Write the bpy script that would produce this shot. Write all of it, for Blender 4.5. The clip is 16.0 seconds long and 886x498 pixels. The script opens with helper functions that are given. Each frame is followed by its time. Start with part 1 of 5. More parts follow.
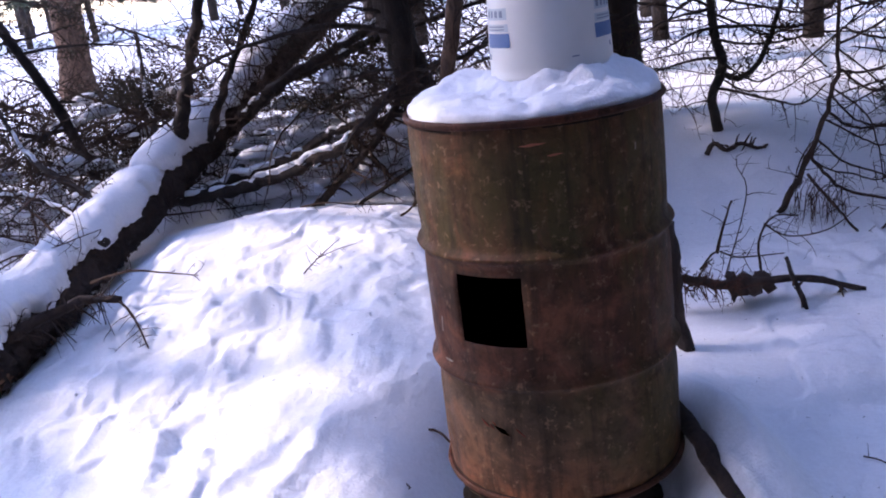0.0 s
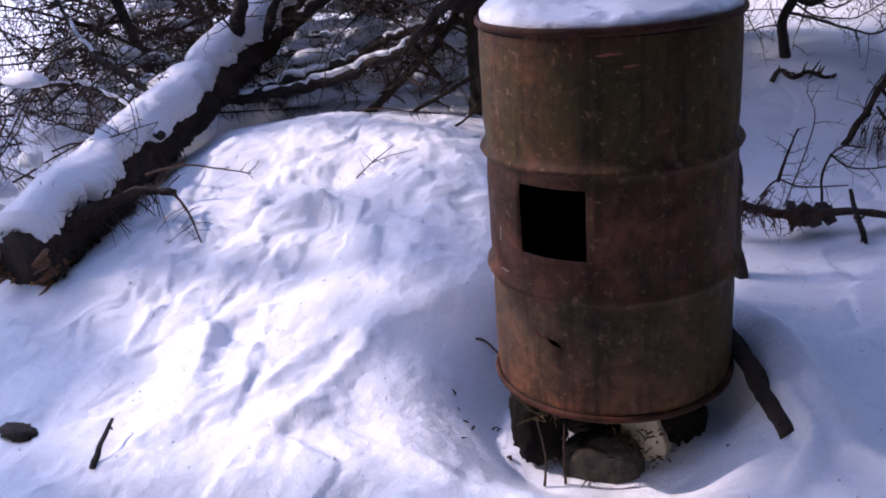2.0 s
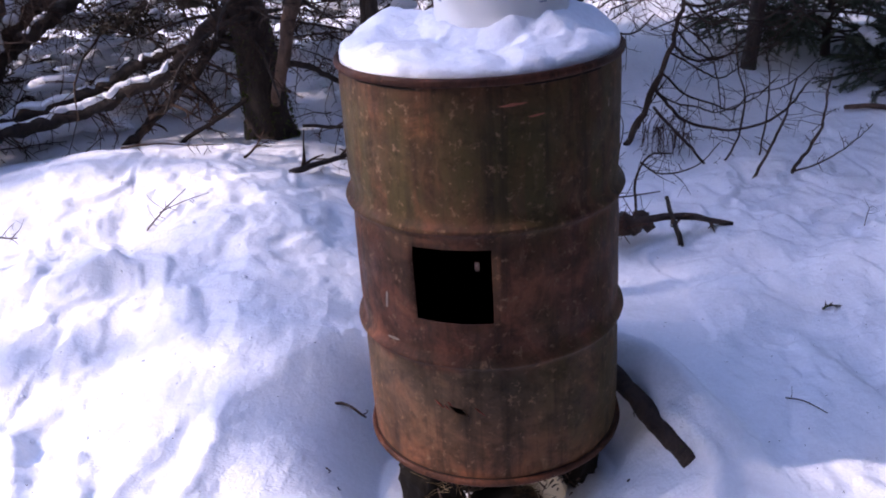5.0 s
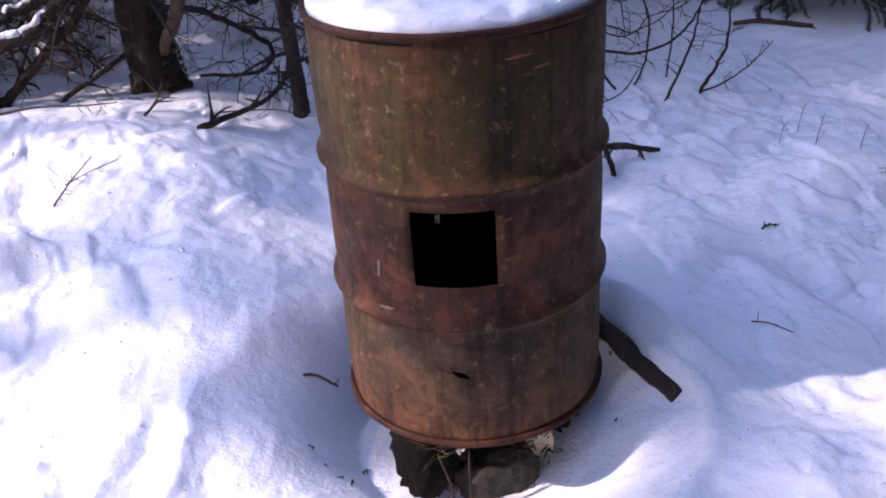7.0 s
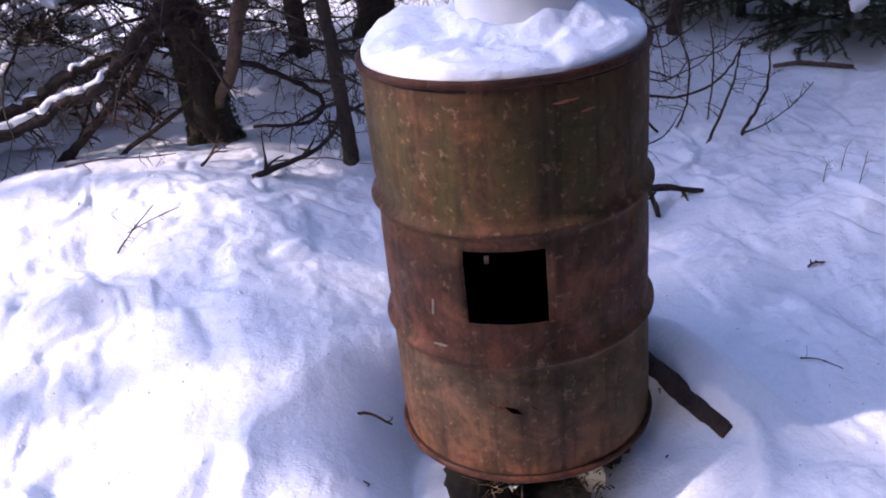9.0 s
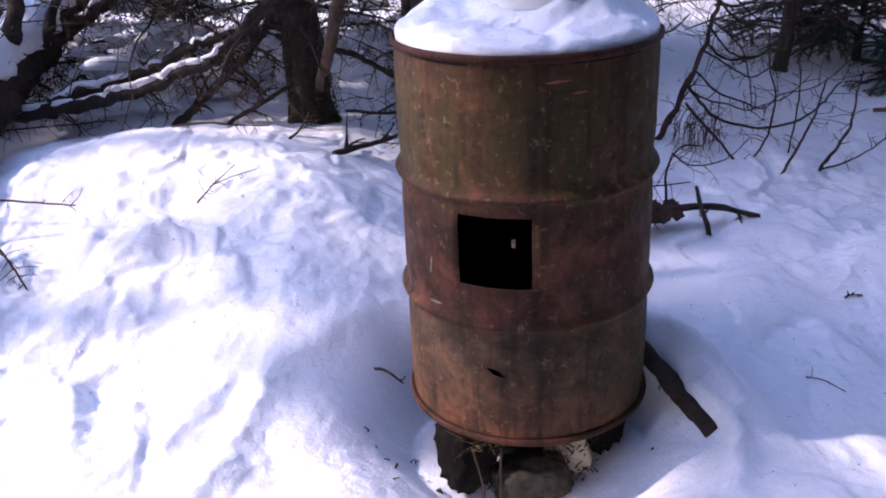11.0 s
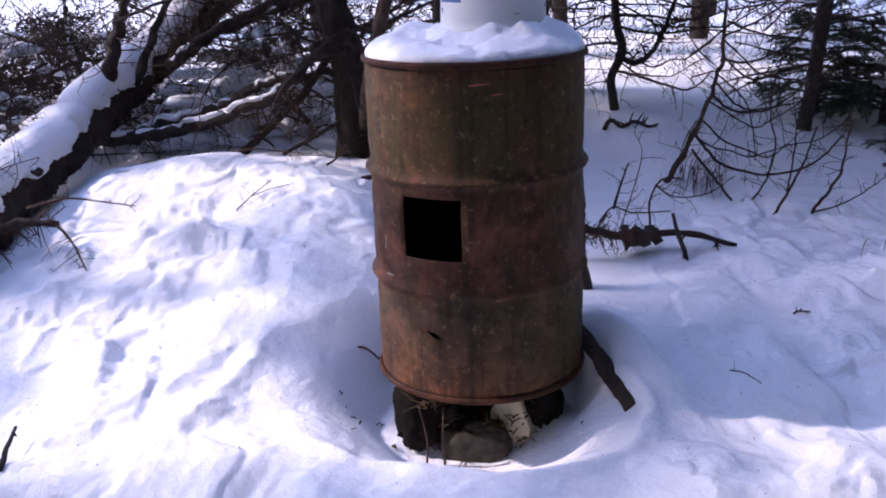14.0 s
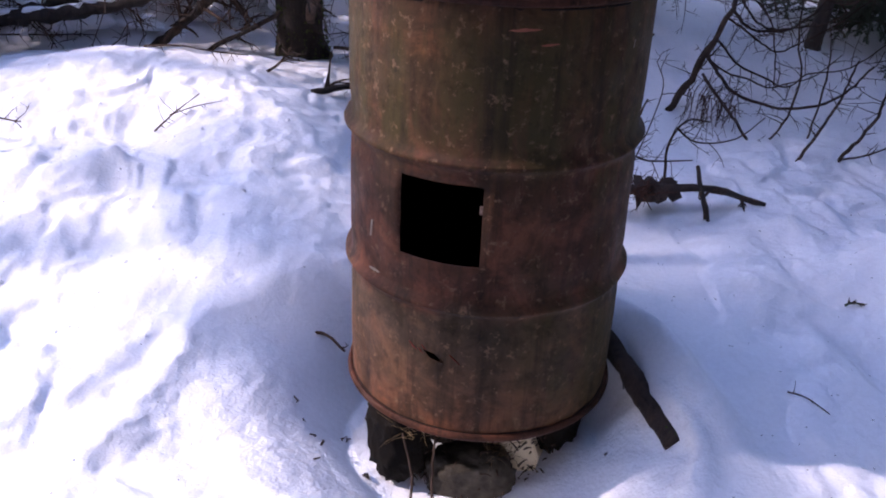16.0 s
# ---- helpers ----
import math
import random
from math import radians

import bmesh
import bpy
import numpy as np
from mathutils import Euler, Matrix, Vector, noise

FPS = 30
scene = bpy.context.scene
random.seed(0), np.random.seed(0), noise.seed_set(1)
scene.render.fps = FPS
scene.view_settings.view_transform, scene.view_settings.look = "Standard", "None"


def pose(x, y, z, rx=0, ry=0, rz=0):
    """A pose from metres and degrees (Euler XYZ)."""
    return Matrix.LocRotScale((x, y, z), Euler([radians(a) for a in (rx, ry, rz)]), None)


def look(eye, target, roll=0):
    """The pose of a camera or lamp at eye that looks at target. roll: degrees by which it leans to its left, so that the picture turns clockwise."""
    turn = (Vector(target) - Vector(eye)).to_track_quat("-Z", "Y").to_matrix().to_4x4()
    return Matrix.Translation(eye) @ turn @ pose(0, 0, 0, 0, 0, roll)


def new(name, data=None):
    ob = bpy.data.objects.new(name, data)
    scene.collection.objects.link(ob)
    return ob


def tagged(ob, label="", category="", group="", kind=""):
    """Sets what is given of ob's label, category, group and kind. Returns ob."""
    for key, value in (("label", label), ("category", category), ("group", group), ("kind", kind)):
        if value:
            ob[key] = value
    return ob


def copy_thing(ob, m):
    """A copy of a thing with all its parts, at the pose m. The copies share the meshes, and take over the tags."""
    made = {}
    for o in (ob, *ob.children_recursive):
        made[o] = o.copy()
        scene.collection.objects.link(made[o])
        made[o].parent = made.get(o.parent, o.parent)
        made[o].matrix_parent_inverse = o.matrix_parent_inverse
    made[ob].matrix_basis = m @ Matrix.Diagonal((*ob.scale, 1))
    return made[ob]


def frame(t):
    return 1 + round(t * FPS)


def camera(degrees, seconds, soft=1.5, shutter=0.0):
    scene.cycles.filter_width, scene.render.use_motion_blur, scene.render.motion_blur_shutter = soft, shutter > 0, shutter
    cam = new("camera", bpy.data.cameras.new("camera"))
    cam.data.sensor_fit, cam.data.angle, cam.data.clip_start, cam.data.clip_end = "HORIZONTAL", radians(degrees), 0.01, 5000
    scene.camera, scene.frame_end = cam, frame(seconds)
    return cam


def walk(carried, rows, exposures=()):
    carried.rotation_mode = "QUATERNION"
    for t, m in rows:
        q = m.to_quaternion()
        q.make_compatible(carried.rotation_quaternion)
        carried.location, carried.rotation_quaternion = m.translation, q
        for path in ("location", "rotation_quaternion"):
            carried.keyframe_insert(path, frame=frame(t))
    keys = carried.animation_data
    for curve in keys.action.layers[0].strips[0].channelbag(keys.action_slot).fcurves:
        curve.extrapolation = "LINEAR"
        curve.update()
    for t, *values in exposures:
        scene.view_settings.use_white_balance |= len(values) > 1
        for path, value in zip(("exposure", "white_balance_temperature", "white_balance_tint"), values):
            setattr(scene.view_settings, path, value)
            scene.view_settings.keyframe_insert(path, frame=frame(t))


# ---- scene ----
cam = camera(51.53, 16.0, 1.9)
PATH = [
    (0, 0, -2.0856, 1.1675, 73.28, 7.08, 4.53),
    (0.5, 0.0236, -2.0971, 1.1544, 72.12, 4.63, 3.78),
    (1, 0.0163, -2.1125, 1.1493, 68.47, 4.68, 5.14),
    (1.5, 0.0081, -2.1329, 1.1474, 68.61, 5.45, 7.39),
    (2, -0.0563, -2.0882, 1.1481, 68.47, 4.52, 7.82),
    (2.5, -0.2466, -1.954, 1.1395, 67.21, 2.78, 6.4),
    (3, -0.3619, -1.8834, 1.2353, 64.68, -0.44, -2.16),
    (3.5, -0.3646, -1.8775, 1.2402, 63.77, 0.83, -6.06),
    (4, -0.382, -1.8764, 1.2455, 64.57, 2.14, -9.41),
    (4.5, -0.3945, -1.8669, 1.2475, 66.29, 2.78, -10.6),
    (4.7, -0.3968, -1.8523, 1.2496, 66.25, 3.19, -10.84),
    (6.8, -0.6682, -1.6149, 1.2866, 61.69, 4.47, -20.47),
    (7, -0.6628, -1.6256, 1.2977, 60.72, 3.7, -22.43),
    (7.5, -0.6425, -1.6575, 1.309, 60.21, 6.57, -24.28),
    (8, -0.6651, -1.6733, 1.3153, 61.95, 7.34, -22.15),
    (8.5, -0.6766, -1.6728, 1.3137, 63.09, 6.53, -21.01),
    (9, -0.7064, -1.6767, 1.3144, 63.84, 5.47, -20.48),
    (9.2, -0.7215, -1.6725, 1.3128, 64.23, 5.07, -20.44),
    (11.3, -0.4744, -2.0451, 1.2294, 67.31, 2.28, -8.82),
    (11.5, -0.5139, -2.1144, 1.2288, 68.71, 1.32, -11.64),
    (12, -0.4927, -2.2405, 1.2267, 71.73, 0.84, -12.62),
    (12.5, -0.255, -2.3701, 1.1212, 75.52, 2.44, -2.71),
    (13, -0.1464, -2.4212, 1.1257, 71.77, 3.16, -1.45),
    (13.5, -0.141, -2.4291, 1.132, 72.6, 2.76, -1.38),
    (14, -0.1416, -2.424, 1.1243, 71.95, 2.07, -1.67),
    (14.5, -0.1412, -2.3966, 1.1191, 70.43, 1.62, -1.38),
    (15, -0.2682, -2.1463, 1.1027, 69.95, 0.9, -0.91),
    (15.5, -0.3361, -1.9834, 1.1752, 64.68, -2.46, -5.76),
    (16, -0.305, -1.7375, 1.1642, 63.38, -2.19, -5.92),
]
walk(cam, [(t, pose(x, y, z, rx, ry, rz)) for t, x, y, z, rx, ry, rz in PATH], [(t, e + 0.27, 5980.0, 33.0) for t, e in ((0.0, 2.16), (1.5, 2.02), (2.3, 1.70), (3.2, 1.74), (4.0, 2.02), (7.0, 2.28), (9.0, 2.33), (12.2, 2.21), (14.5, 2.10), (16.0, 2.20))])

# ---------------------------------------------------------------- light
SUN_AZ, SUN_EL = 174.0, 37.0          # degrees, counted from +x towards +y, and over the horizon
sun_dir = Vector((math.cos(radians(SUN_AZ)) * math.cos(radians(SUN_EL)), math.sin(radians(SUN_AZ)) * math.cos(radians(SUN_EL)), math.sin(radians(SUN_EL))))
world = bpy.data.worlds.new("winter_sky")
scene.world = world
world.use_nodes = True
wt = world.node_tree
sky = wt.nodes.new("ShaderNodeTexSky")
sky.sky_type = "NISHITA"
sky.sun_disc = False
sky.sun_elevation = radians(SUN_EL)
sky.sun_rotation = math.atan2(sun_dir.x, sun_dir.y)
wt.nodes["Background"].inputs["Strength"].default_value = 0.15
wt.links.new(sky.outputs["Color"], wt.nodes["Background"].inputs["Color"])
lamp = bpy.data.lights.new("sun", "SUN")
lamp.energy, lamp.angle, lamp.color = 0.92, radians(1.0), (1.0, 0.90, 0.76)
sun = new("sun", lamp)
sun.matrix_world = look(sun_dir * 30, (0, 0, 0))


# ---------------------------------------------------------------- materials
def material(name, rough=0.8, metal=0.0):
    m = bpy.data.materials.new(name)
    m.use_nodes = True
    b = m.node_tree.nodes["Principled BSDF"]
    b.inputs["Roughness"].default_value, b.inputs["Metallic"].default_value = rough, metal
    return m, m.node_tree, b


def coords(nt, scale=(1, 1, 1), kind="Object"):
    tc, mp = nt.nodes.new("ShaderNodeTexCoord"), nt.nodes.new("ShaderNodeMapping")
    mp.inputs["Scale"].default_value = scale
    nt.links.new(tc.outputs[kind], mp.inputs["Vector"])
    return mp.outputs["Vector"]


def noise_tex(nt, vec, scale, detail=4.0, rough=0.55, distortion=0.0):
    n = nt.nodes.new("ShaderNodeTexNoise")
    n.inputs["Scale"].default_value, n.inputs["Detail"].default_value = scale, detail
    n.inputs["Roughness"].default_value, n.inputs["Distortion"].default_value = rough, distortion
    nt.links.new(vec, n.inputs["Vector"])
    return n.outputs["Fac"]


def ramp(nt, fac, stops):
    r = nt.nodes.new("ShaderNodeValToRGB")
    e = r.color_ramp.elements
    while len(e) < len(stops):
        e.new(0.5)
    for el, (p, c) in zip(e, stops):
        el.position, el.color = p, (*c, 1) if len(c) == 3 else c
    nt.links.new(fac, r.inputs["Fac"])
    return r.outputs["Color"]


def mix(nt, fac, a, b, mode="MIX"):
    n = nt.nodes.new("ShaderNodeMix")
    n.data_type, n.blend_type = "RGBA", mode
    for sock, v in ((n.inputs["Factor"], fac), (n.inputs["A"], a), (n.inputs["B"], b)):
        if hasattr(v, "is_output"):
            nt.links.new(v, sock)
        elif isinstance(v, tuple):
            sock.default_value = (*v, 1)
        else:
            sock.default_value = v
    return n.outputs["Result"]


def bump(nt, b, fac, strength, distance):
    n = nt.nodes.new("ShaderNodeBump")
    n.inputs["Strength"].default_value, n.inputs["Distance"].default_value = strength, distance
    nt.links.new(fac, n.inputs["Height"])
    nt.links.new(n.outputs["Normal"], b.inputs["Normal"])


def gray(v):
    return (v, v, v)


def snow_material():
    m, nt, b = material("snow", 0.65)
    v = coords(nt)
    tone = ramp(nt, noise_tex(nt, v, 2.2, 4), [(0.3, (0.80, 0.81, 0.845)), (0.7, (0.875, 0.88, 0.90))])
    grain = ramp(nt, noise_tex(nt, v, 90, 3), [(0.3, gray(0.93)), (0.7, gray(1.0))])
    nt.links.new(mix(nt, 1.0, tone, grain, "MULTIPLY"), b.inputs["Base Color"])
    h = mix(nt, 0.22, noise_tex(nt, v, 26, 5, 0.55), noise_tex(nt, v, 150, 3, 0.6))
    bump(nt, b, h, 0.75, 0.012)
    b.inputs["Specular IOR Level"].default_value = 0.3
    b.inputs["Subsurface Weight"].default_value = 0.0
    return m


def rust_material(name, bands, dark, pale, film):
    """Rusted steel: bands of tone up the shell, mottled, with dark and pale runs, an olive film and fine specks."""
    m, nt, b = material(name, 0.8, 0.0)
    v = coords(nt)
    sep = nt.nodes.new("ShaderNodeSeparateXYZ")
    nt.links.new(v, sep.inputs["Vector"])
    jag = nt.nodes.new("ShaderNodeMath")
    jag.operation, jag.inputs[1].default_value = "MULTIPLY_ADD", 0.16
    nt.links.new(noise_tex(nt, v, 7.0, 6, 0.6), jag.inputs[0])
    nt.links.new(sep.outputs["Z"], jag.inputs[2])
    c = ramp(nt, jag.outputs["Value"], [(p + 0.08, k) for p, k in bands])
    c = mix(nt, 1.0, c, ramp(nt, noise_tex(nt, v, 9.0, 9, 0.68, 0.8), [(0.30, (0.34, 0.38, 0.40)), (0.5, gray(0.95)), (0.70, (2.0, 1.75, 1.6))]), "MULTIPLY")
    # olive film of old paint in runs, on the upper third and the far flank
    up = ramp(nt, sep.outputs["Z"], [(0.0, gray(0.05)), (0.12, gray(0.14)), (0.29, gray(0.28)), (0.34, gray(0.06)), (0.53, gray(0.25)), (0.63, gray(0.95)), (0.80, gray(0.8)), (0.87, gray(0.1))])
    flank = ramp(nt, mix(nt, 0.5, sep.outputs["X"], noise_tex(nt, v, 4.0, 3)), [(0.25, gray(0.0)), (0.38, gray(0.75))])
    patch = ramp(nt, noise_tex(nt, coords(nt, (9, 9, 1.8)), 1.3, 8, 0.70), [(0.38, gray(0.0)), (0.54, gray(1.0))])
    c = mix(nt, mix(nt, 1.0, mix(nt, 1.0, up, flank, "LIGHTEN"), patch, "MULTIPLY"), c, film)
    runs = ramp(nt, noise_tex(nt, coords(nt, (30, 30, 2.4)), 1.0, 7, 0.65), [(0.50, gray(0.0)), (0.68, gray(0.75))])
    c = mix(nt, runs, c, dark)
    pale_runs = ramp(nt, noise_tex(nt, coords(nt, (22, 22, 5.0)), 1.2, 6, 0.65), [(0.62, gray(0.0)), (0.74, gray(0.45))])
    c = mix(nt, pale_runs, c, pale)
    specks = ramp(nt, noise_tex(nt, v, 55, 6, 0.72), [(0.57, gray(0.0)), (0.68, gray(0.85))])
    c = mix(nt, specks, c, pale)
    pits = ramp(nt, noise_tex(nt, v, 34, 7, 0.7), [(0.34, gray(0.35)), (0.50, gray(1.0))])
    c = mix(nt, 0.6, c, pits, "MULTIPLY")
    nt.links.new(c, b.inputs["Base Color"])
    rg = ramp(nt, noise_tex(nt, v, 12, 5), [(0.3, gray(0.52)), (0.7, gray(0.85))])
    nt.links.new(rg, b.inputs["Roughness"])
    b.inputs["Specular IOR Level"].default_value = 0.14
    bump(nt, b, mix(nt, 0.5, noise_tex(nt, v, 14, 6, 0.6), noise_tex(nt, v, 120, 4, 0.6)), 0.5, 0.004)
    return m


def bark_material(name, dark, light, scale=1.0, lichen=None):
    m, nt, b = material(name, 0.9)
    v = coords(nt, (22 * scale, 22 * scale, 7 * scale), "Object")
    n = noise_tex(nt, v, 1.0, 8, 0.68, 1.2)
    c = ramp(nt, n, [(0.28, dark), (0.72, light)])
    c = mix(nt, 0.6, c, ramp(nt, noise_tex(nt, coords(nt), 3.2, 4), [(0.3, gray(0.55)), (0.7, gray(1.0))]), "MULTIPLY")
    if lichen:
        patch = ramp(nt, noise_tex(nt, coords(nt), 17, 6, 0.7), [(0.58, gray(0.0)), (0.66, gray(0.85))])
        c = mix(nt, patch, c, lichen)
    nt.links.new(c, b.inputs["Base Color"])
    bump(nt, b, n, 1.0, 0.02)
    return m


def plain_material(name, a, bcol, scale, rough, relief=0.2):
    m, nt, b = material(name, rough)
    b.inputs["Specular IOR Level"].default_value = 0.5 if rough < 0.6 else 0.15
    v = coords(nt)
    n = noise_tex(nt, v, scale, 5, 0.62)
    nt.links.new(ramp(nt, n, [(0.3, a), (0.72, bcol)]), b.inputs["Base Color"])
    bump(nt, b, noise_tex(nt, v, scale * 6, 4), relief, 0.004)
    return m


SNOW = snow_material()
RUST = rust_material("rust", [(0.0, (0.1360, 0.0557, 0.0284)), (0.05, (0.1028, 0.0473, 0.0246)), (0.12, (0.0847, 0.0445, 0.0246)), (0.265, (0.0755, 0.0473, 0.0284)), (0.300, (0.0877, 0.0334, 0.0185)), (0.44, (0.0877, 0.0348, 0.0191)), (0.575, (0.0892, 0.0328, 0.0172)), (0.63, (0.0847, 0.0404, 0.0185)), (0.74, (0.0770, 0.0418, 0.0172)), (0.85, (0.0907, 0.0404, 0.0185))],
                     (0.0212, 0.0139, 0.0080), (0.1889, 0.1087, 0.0591), (0.0575, 0.0431, 0.0142))
RIM_RUST = rust_material("rim_rust", [(0.0, (0.0688, 0.0259, 0.0135)), (0.5, (0.0642, 0.0232, 0.0128)), (0.9, (0.0642, 0.0232, 0.0128))], (0.0184, 0.0081, 0.0047), (0.1193, 0.0491, 0.0269), (0.0413, 0.0196, 0.0094))
SCORCH = plain_material("soot", (0.012, 0.010, 0.009), (0.035, 0.022, 0.016), 9, 0.85)
BARK = bark_material("spruce_bark", (0.010, 0.0075, 0.006), (0.055, 0.037, 0.027))
LOG_BARK = bark_material("log_bark", (0.015, 0.011, 0.009), (0.090, 0.054, 0.038), 1.1)
TAN_BARK = bark_material("tan_bark", (0.045, 0.026, 0.018), (0.20, 0.118, 0.075), 1.2)
GREY_BARK = bark_material("lichen_bark", (0.020, 0.014, 0.011), (0.085, 0.060, 0.044), 1.3, (0.12, 0.13, 0.10))
TWIG = plain_material("dead_twig", (0.026, 0.017, 0.013), (0.085, 0.056, 0.041), 14, 0.9)
RED_TWIG = plain_material("reddish_twig", (0.036, 0.018, 0.013), (0.10, 0.050, 0.034), 14, 0.85)
NEEDLE = plain_material("fir_needles", (0.014, 0.028, 0.014), (0.042, 0.062, 0.028), 6, 0.6, 0.0)
DARK_NEEDLE = plain_material("spruce_needles", (0.030, 0.044, 0.030), (0.085, 0.105, 0.062), 5, 0.65, 0.0)
DRY_NEEDLE = plain_material("dry_needles", (0.020, 0.016, 0.011), (0.060, 0.047, 0.029), 7, 0.75, 0.0)
MOSS = plain_material("moss", (0.035, 0.055, 0.014), (0.13, 0.15, 0.04), 22, 0.95, 0.5)
PLASTIC = plain_material("white_plastic", (0.66, 0.65, 0.62), (0.76, 0.755, 0.73), 4, 0.42, 0.05)
BLUE_INK = plain_material("blue_label", (0.035, 0.105, 0.27), (0.06, 0.15, 0.36), 9, 0.5, 0.02)
GREY_INK = plain_material("pale_blue_label", (0.40, 0.47, 0.52), (0.50, 0.56, 0.60), 12, 0.5, 0.02)
DARK_INK = plain_material("slate_print", (0.14, 0.17, 0.24), (0.20, 0.24, 0.32), 12, 0.5, 0.02)
STONE = plain_material("grey_stone", (0.025, 0.021, 0.016), (0.11, 0.095, 0.072), 16, 0.9, 0.7)
# stone taken to near-black: the shade under the drum is in this colour
SHADED_STONE = plain_material("shaded_stone", (0.0035, 0.0028, 0.0024), (0.012, 0.009, 0.0065), 14, 0.9, 0.7)
PALE_WOOD = plain_material("pale_cut_wood", (0.70, 0.58, 0.36), (0.86, 0.77, 0.56), 9, 0.75, 0.2)
SPLINTER = plain_material("yellow_split_wood", (0.36, 0.22, 0.075), (0.60, 0.42, 0.17), 18, 0.8, 0.4)
STRAW = plain_material("dry_grass", (0.12, 0.08, 0.04), (0.28, 0.20, 0.10), 20, 0.8, 0.0)


# ---------------------------------------------------------------- mesh helpers
class Soup:
    """Vertices and faces that become one mesh."""

    def __init__(self):
        self.v, self.f = [], []

    def tube(self, pts, radii, seg=6, rough=0.0, rng=None, cap=True):
        pts = [Vector(p) for p in pts]
        start = len(self.v)
        side = None
        for i, p in enumerate(pts):
            t = (pts[min(i + 1, len(pts) - 1)] - pts[max(i - 1, 0)])
            t = t.normalized() if t.length > 1e-9 else Vector((0, 0, 1))
            if side is None:
                side = t.orthogonal().normalized()
            else:
                side = (side - t * side.dot(t))
                side = side.normalized() if side.length > 1e-6 else t.orthogonal().normalized()
            other = t.cross(side)
            for k in range(seg):
                a = 2 * math.pi * k / seg
                r = radii[i] * (1 + (rng.uniform(-rough, rough) if rough else 0))
                q = p + side * (r * math.cos(a)) + other * (r * math.sin(a))
                self.v.append((q.x, q.y, q.z))
        for i in range(len(pts) - 1):
            for k in range(seg):
                a, b = start + i * seg + k, start + i * seg + (k + 1) % seg
                self.f.append((a, b, b + seg, a + seg))
        if cap:
            self.f.append(tuple(start + k for k in reversed(range(seg))))
            self.f.append(tuple(start + (len(pts) - 1) * seg + k for k in range(seg)))

    def tri(self, a, b, c):
        n = len(self.v)
        self.v += [tuple(a), tuple(b), tuple(c)]
        self.f.append((n, n + 1, n + 2))

    def quad(self, a, b, c, d):
        n = len(self.v)
        self.v += [tuple(a), tuple(b), tuple(c), tuple(d)]
        self.f.append((n, n + 1, n + 2, n + 3))

    def mesh(self, name, mat, smooth=True):
        me = bpy.data.meshes.new(name)
        me.from_pydata(self.v, [], self.f)
        me.materials.append(mat)
        if smooth:
            me.polygons.foreach_set("use_smooth", [True] * len(me.polygons))
        me.update()
        return me


def spline(pts, n=4):
    """More points on a smooth line through pts."""
    p = [Vector(q) for q in pts]
    p = [2 * p[0] - p[1]] + p + [2 * p[-1] - p[-2]]
    out = []
    for i in range(1, len(p) - 2):
        for k in range(n):
            t = k / n
            a, b, c, d = p[i - 1], p[i], p[i + 1], p[i + 2]
            out.append(0.5 * (2 * b + (c - a) * t + (2 * a - 5 * b + 4 * c - d) * t * t + (3 * b - a - 3 * c + d) * t ** 3))
    return out + [p[-2]]


def taper(n, a, b, power=1.0):
    return [a + (b - a) * (i / max(n - 1, 1)) ** power for i in range(n)]


def wobble(pts, amount, rng):
    return [p + Vector((rng.uniform(-1, 1), rng.uniform(-1, 1), rng.uniform(-1, 1))) * amount for p in pts]


def part(name, soup, mat, parent, label="", smooth=True):
    ob = new(name, soup if isinstance(soup, bpy.types.Mesh) else soup.mesh(name, mat, smooth))
    ob.parent = parent
    if parent is not None and parent.matrix_basis != Matrix():
        ob.matrix_parent_inverse = parent.matrix_basis.inverted()
    if label:
        tagged(ob, label)
    return ob


def thing(name, at, label, category, group="", kind=""):
    ob = new(name)
    ob.empty_display_size = 0.05
    ob.matrix_basis = Matrix.Translation(at)
    return tagged(ob, label, category, group, kind)


def single(name, soup, mat, label, category, group="", kind="", smooth=True):
    return tagged(new(name, soup.mesh(name, mat, smooth)), label, category, group, kind)


def twigs(soup, pts, rng, count, length, radius, droop=0.0, sub=1, lo=0.1, hi=1.0, out=0.7, seg=4):
    """Side twigs along a line, with twigs of their own."""
    pts = [Vector(p) for p in pts]
    for _ in range(count):
        u = rng.uniform(lo, hi) * (len(pts) - 1)
        i = min(int(u), len(pts) - 2)
        base = pts[i].lerp(pts[i + 1], u - i)
        t = (pts[i + 1] - pts[i]).normalized()
        side = t.orthogonal().normalized()
        side.rotate(Matrix.Rotation(rng.uniform(0, 2 * math.pi), 3, t))
        d = (t * (1 - out) + side * out).normalized()
        ln = length * rng.uniform(0.35, 1.0)
        line, p = [base], base.copy()
        n = 4
        for k in range(n):
            d = (d + Vector((rng.uniform(-0.25, 0.25), rng.uniform(-0.25, 0.25), rng.uniform(-0.25, 0.25) - droop))).normalized()
            p = p + d * (ln / n)
            line.append(p.copy())
        soup.tube(line, taper(n + 1, radius, radius * 0.35), seg, cap=False)
        if sub:
            twigs(soup, line, rng, max(2, int(4 * ln / 0.25)), ln * 0.5, radius * 0.6, droop, sub - 1, 0.2, 1.0, 0.75, 3)


# ---------------------------------------------------------------- the lie of the snow
def lattice(ix, iy, seed):
    n = (ix * 374761393 + iy * 668265263 + seed * 974634777) & 0xFFFFFFFF
    n = ((n ^ (n >> 13)) * 1274126177) & 0xFFFFFFFF
    return ((n ^ (n >> 16)) & 0xFFFF) / 65535.0 * 2 - 1


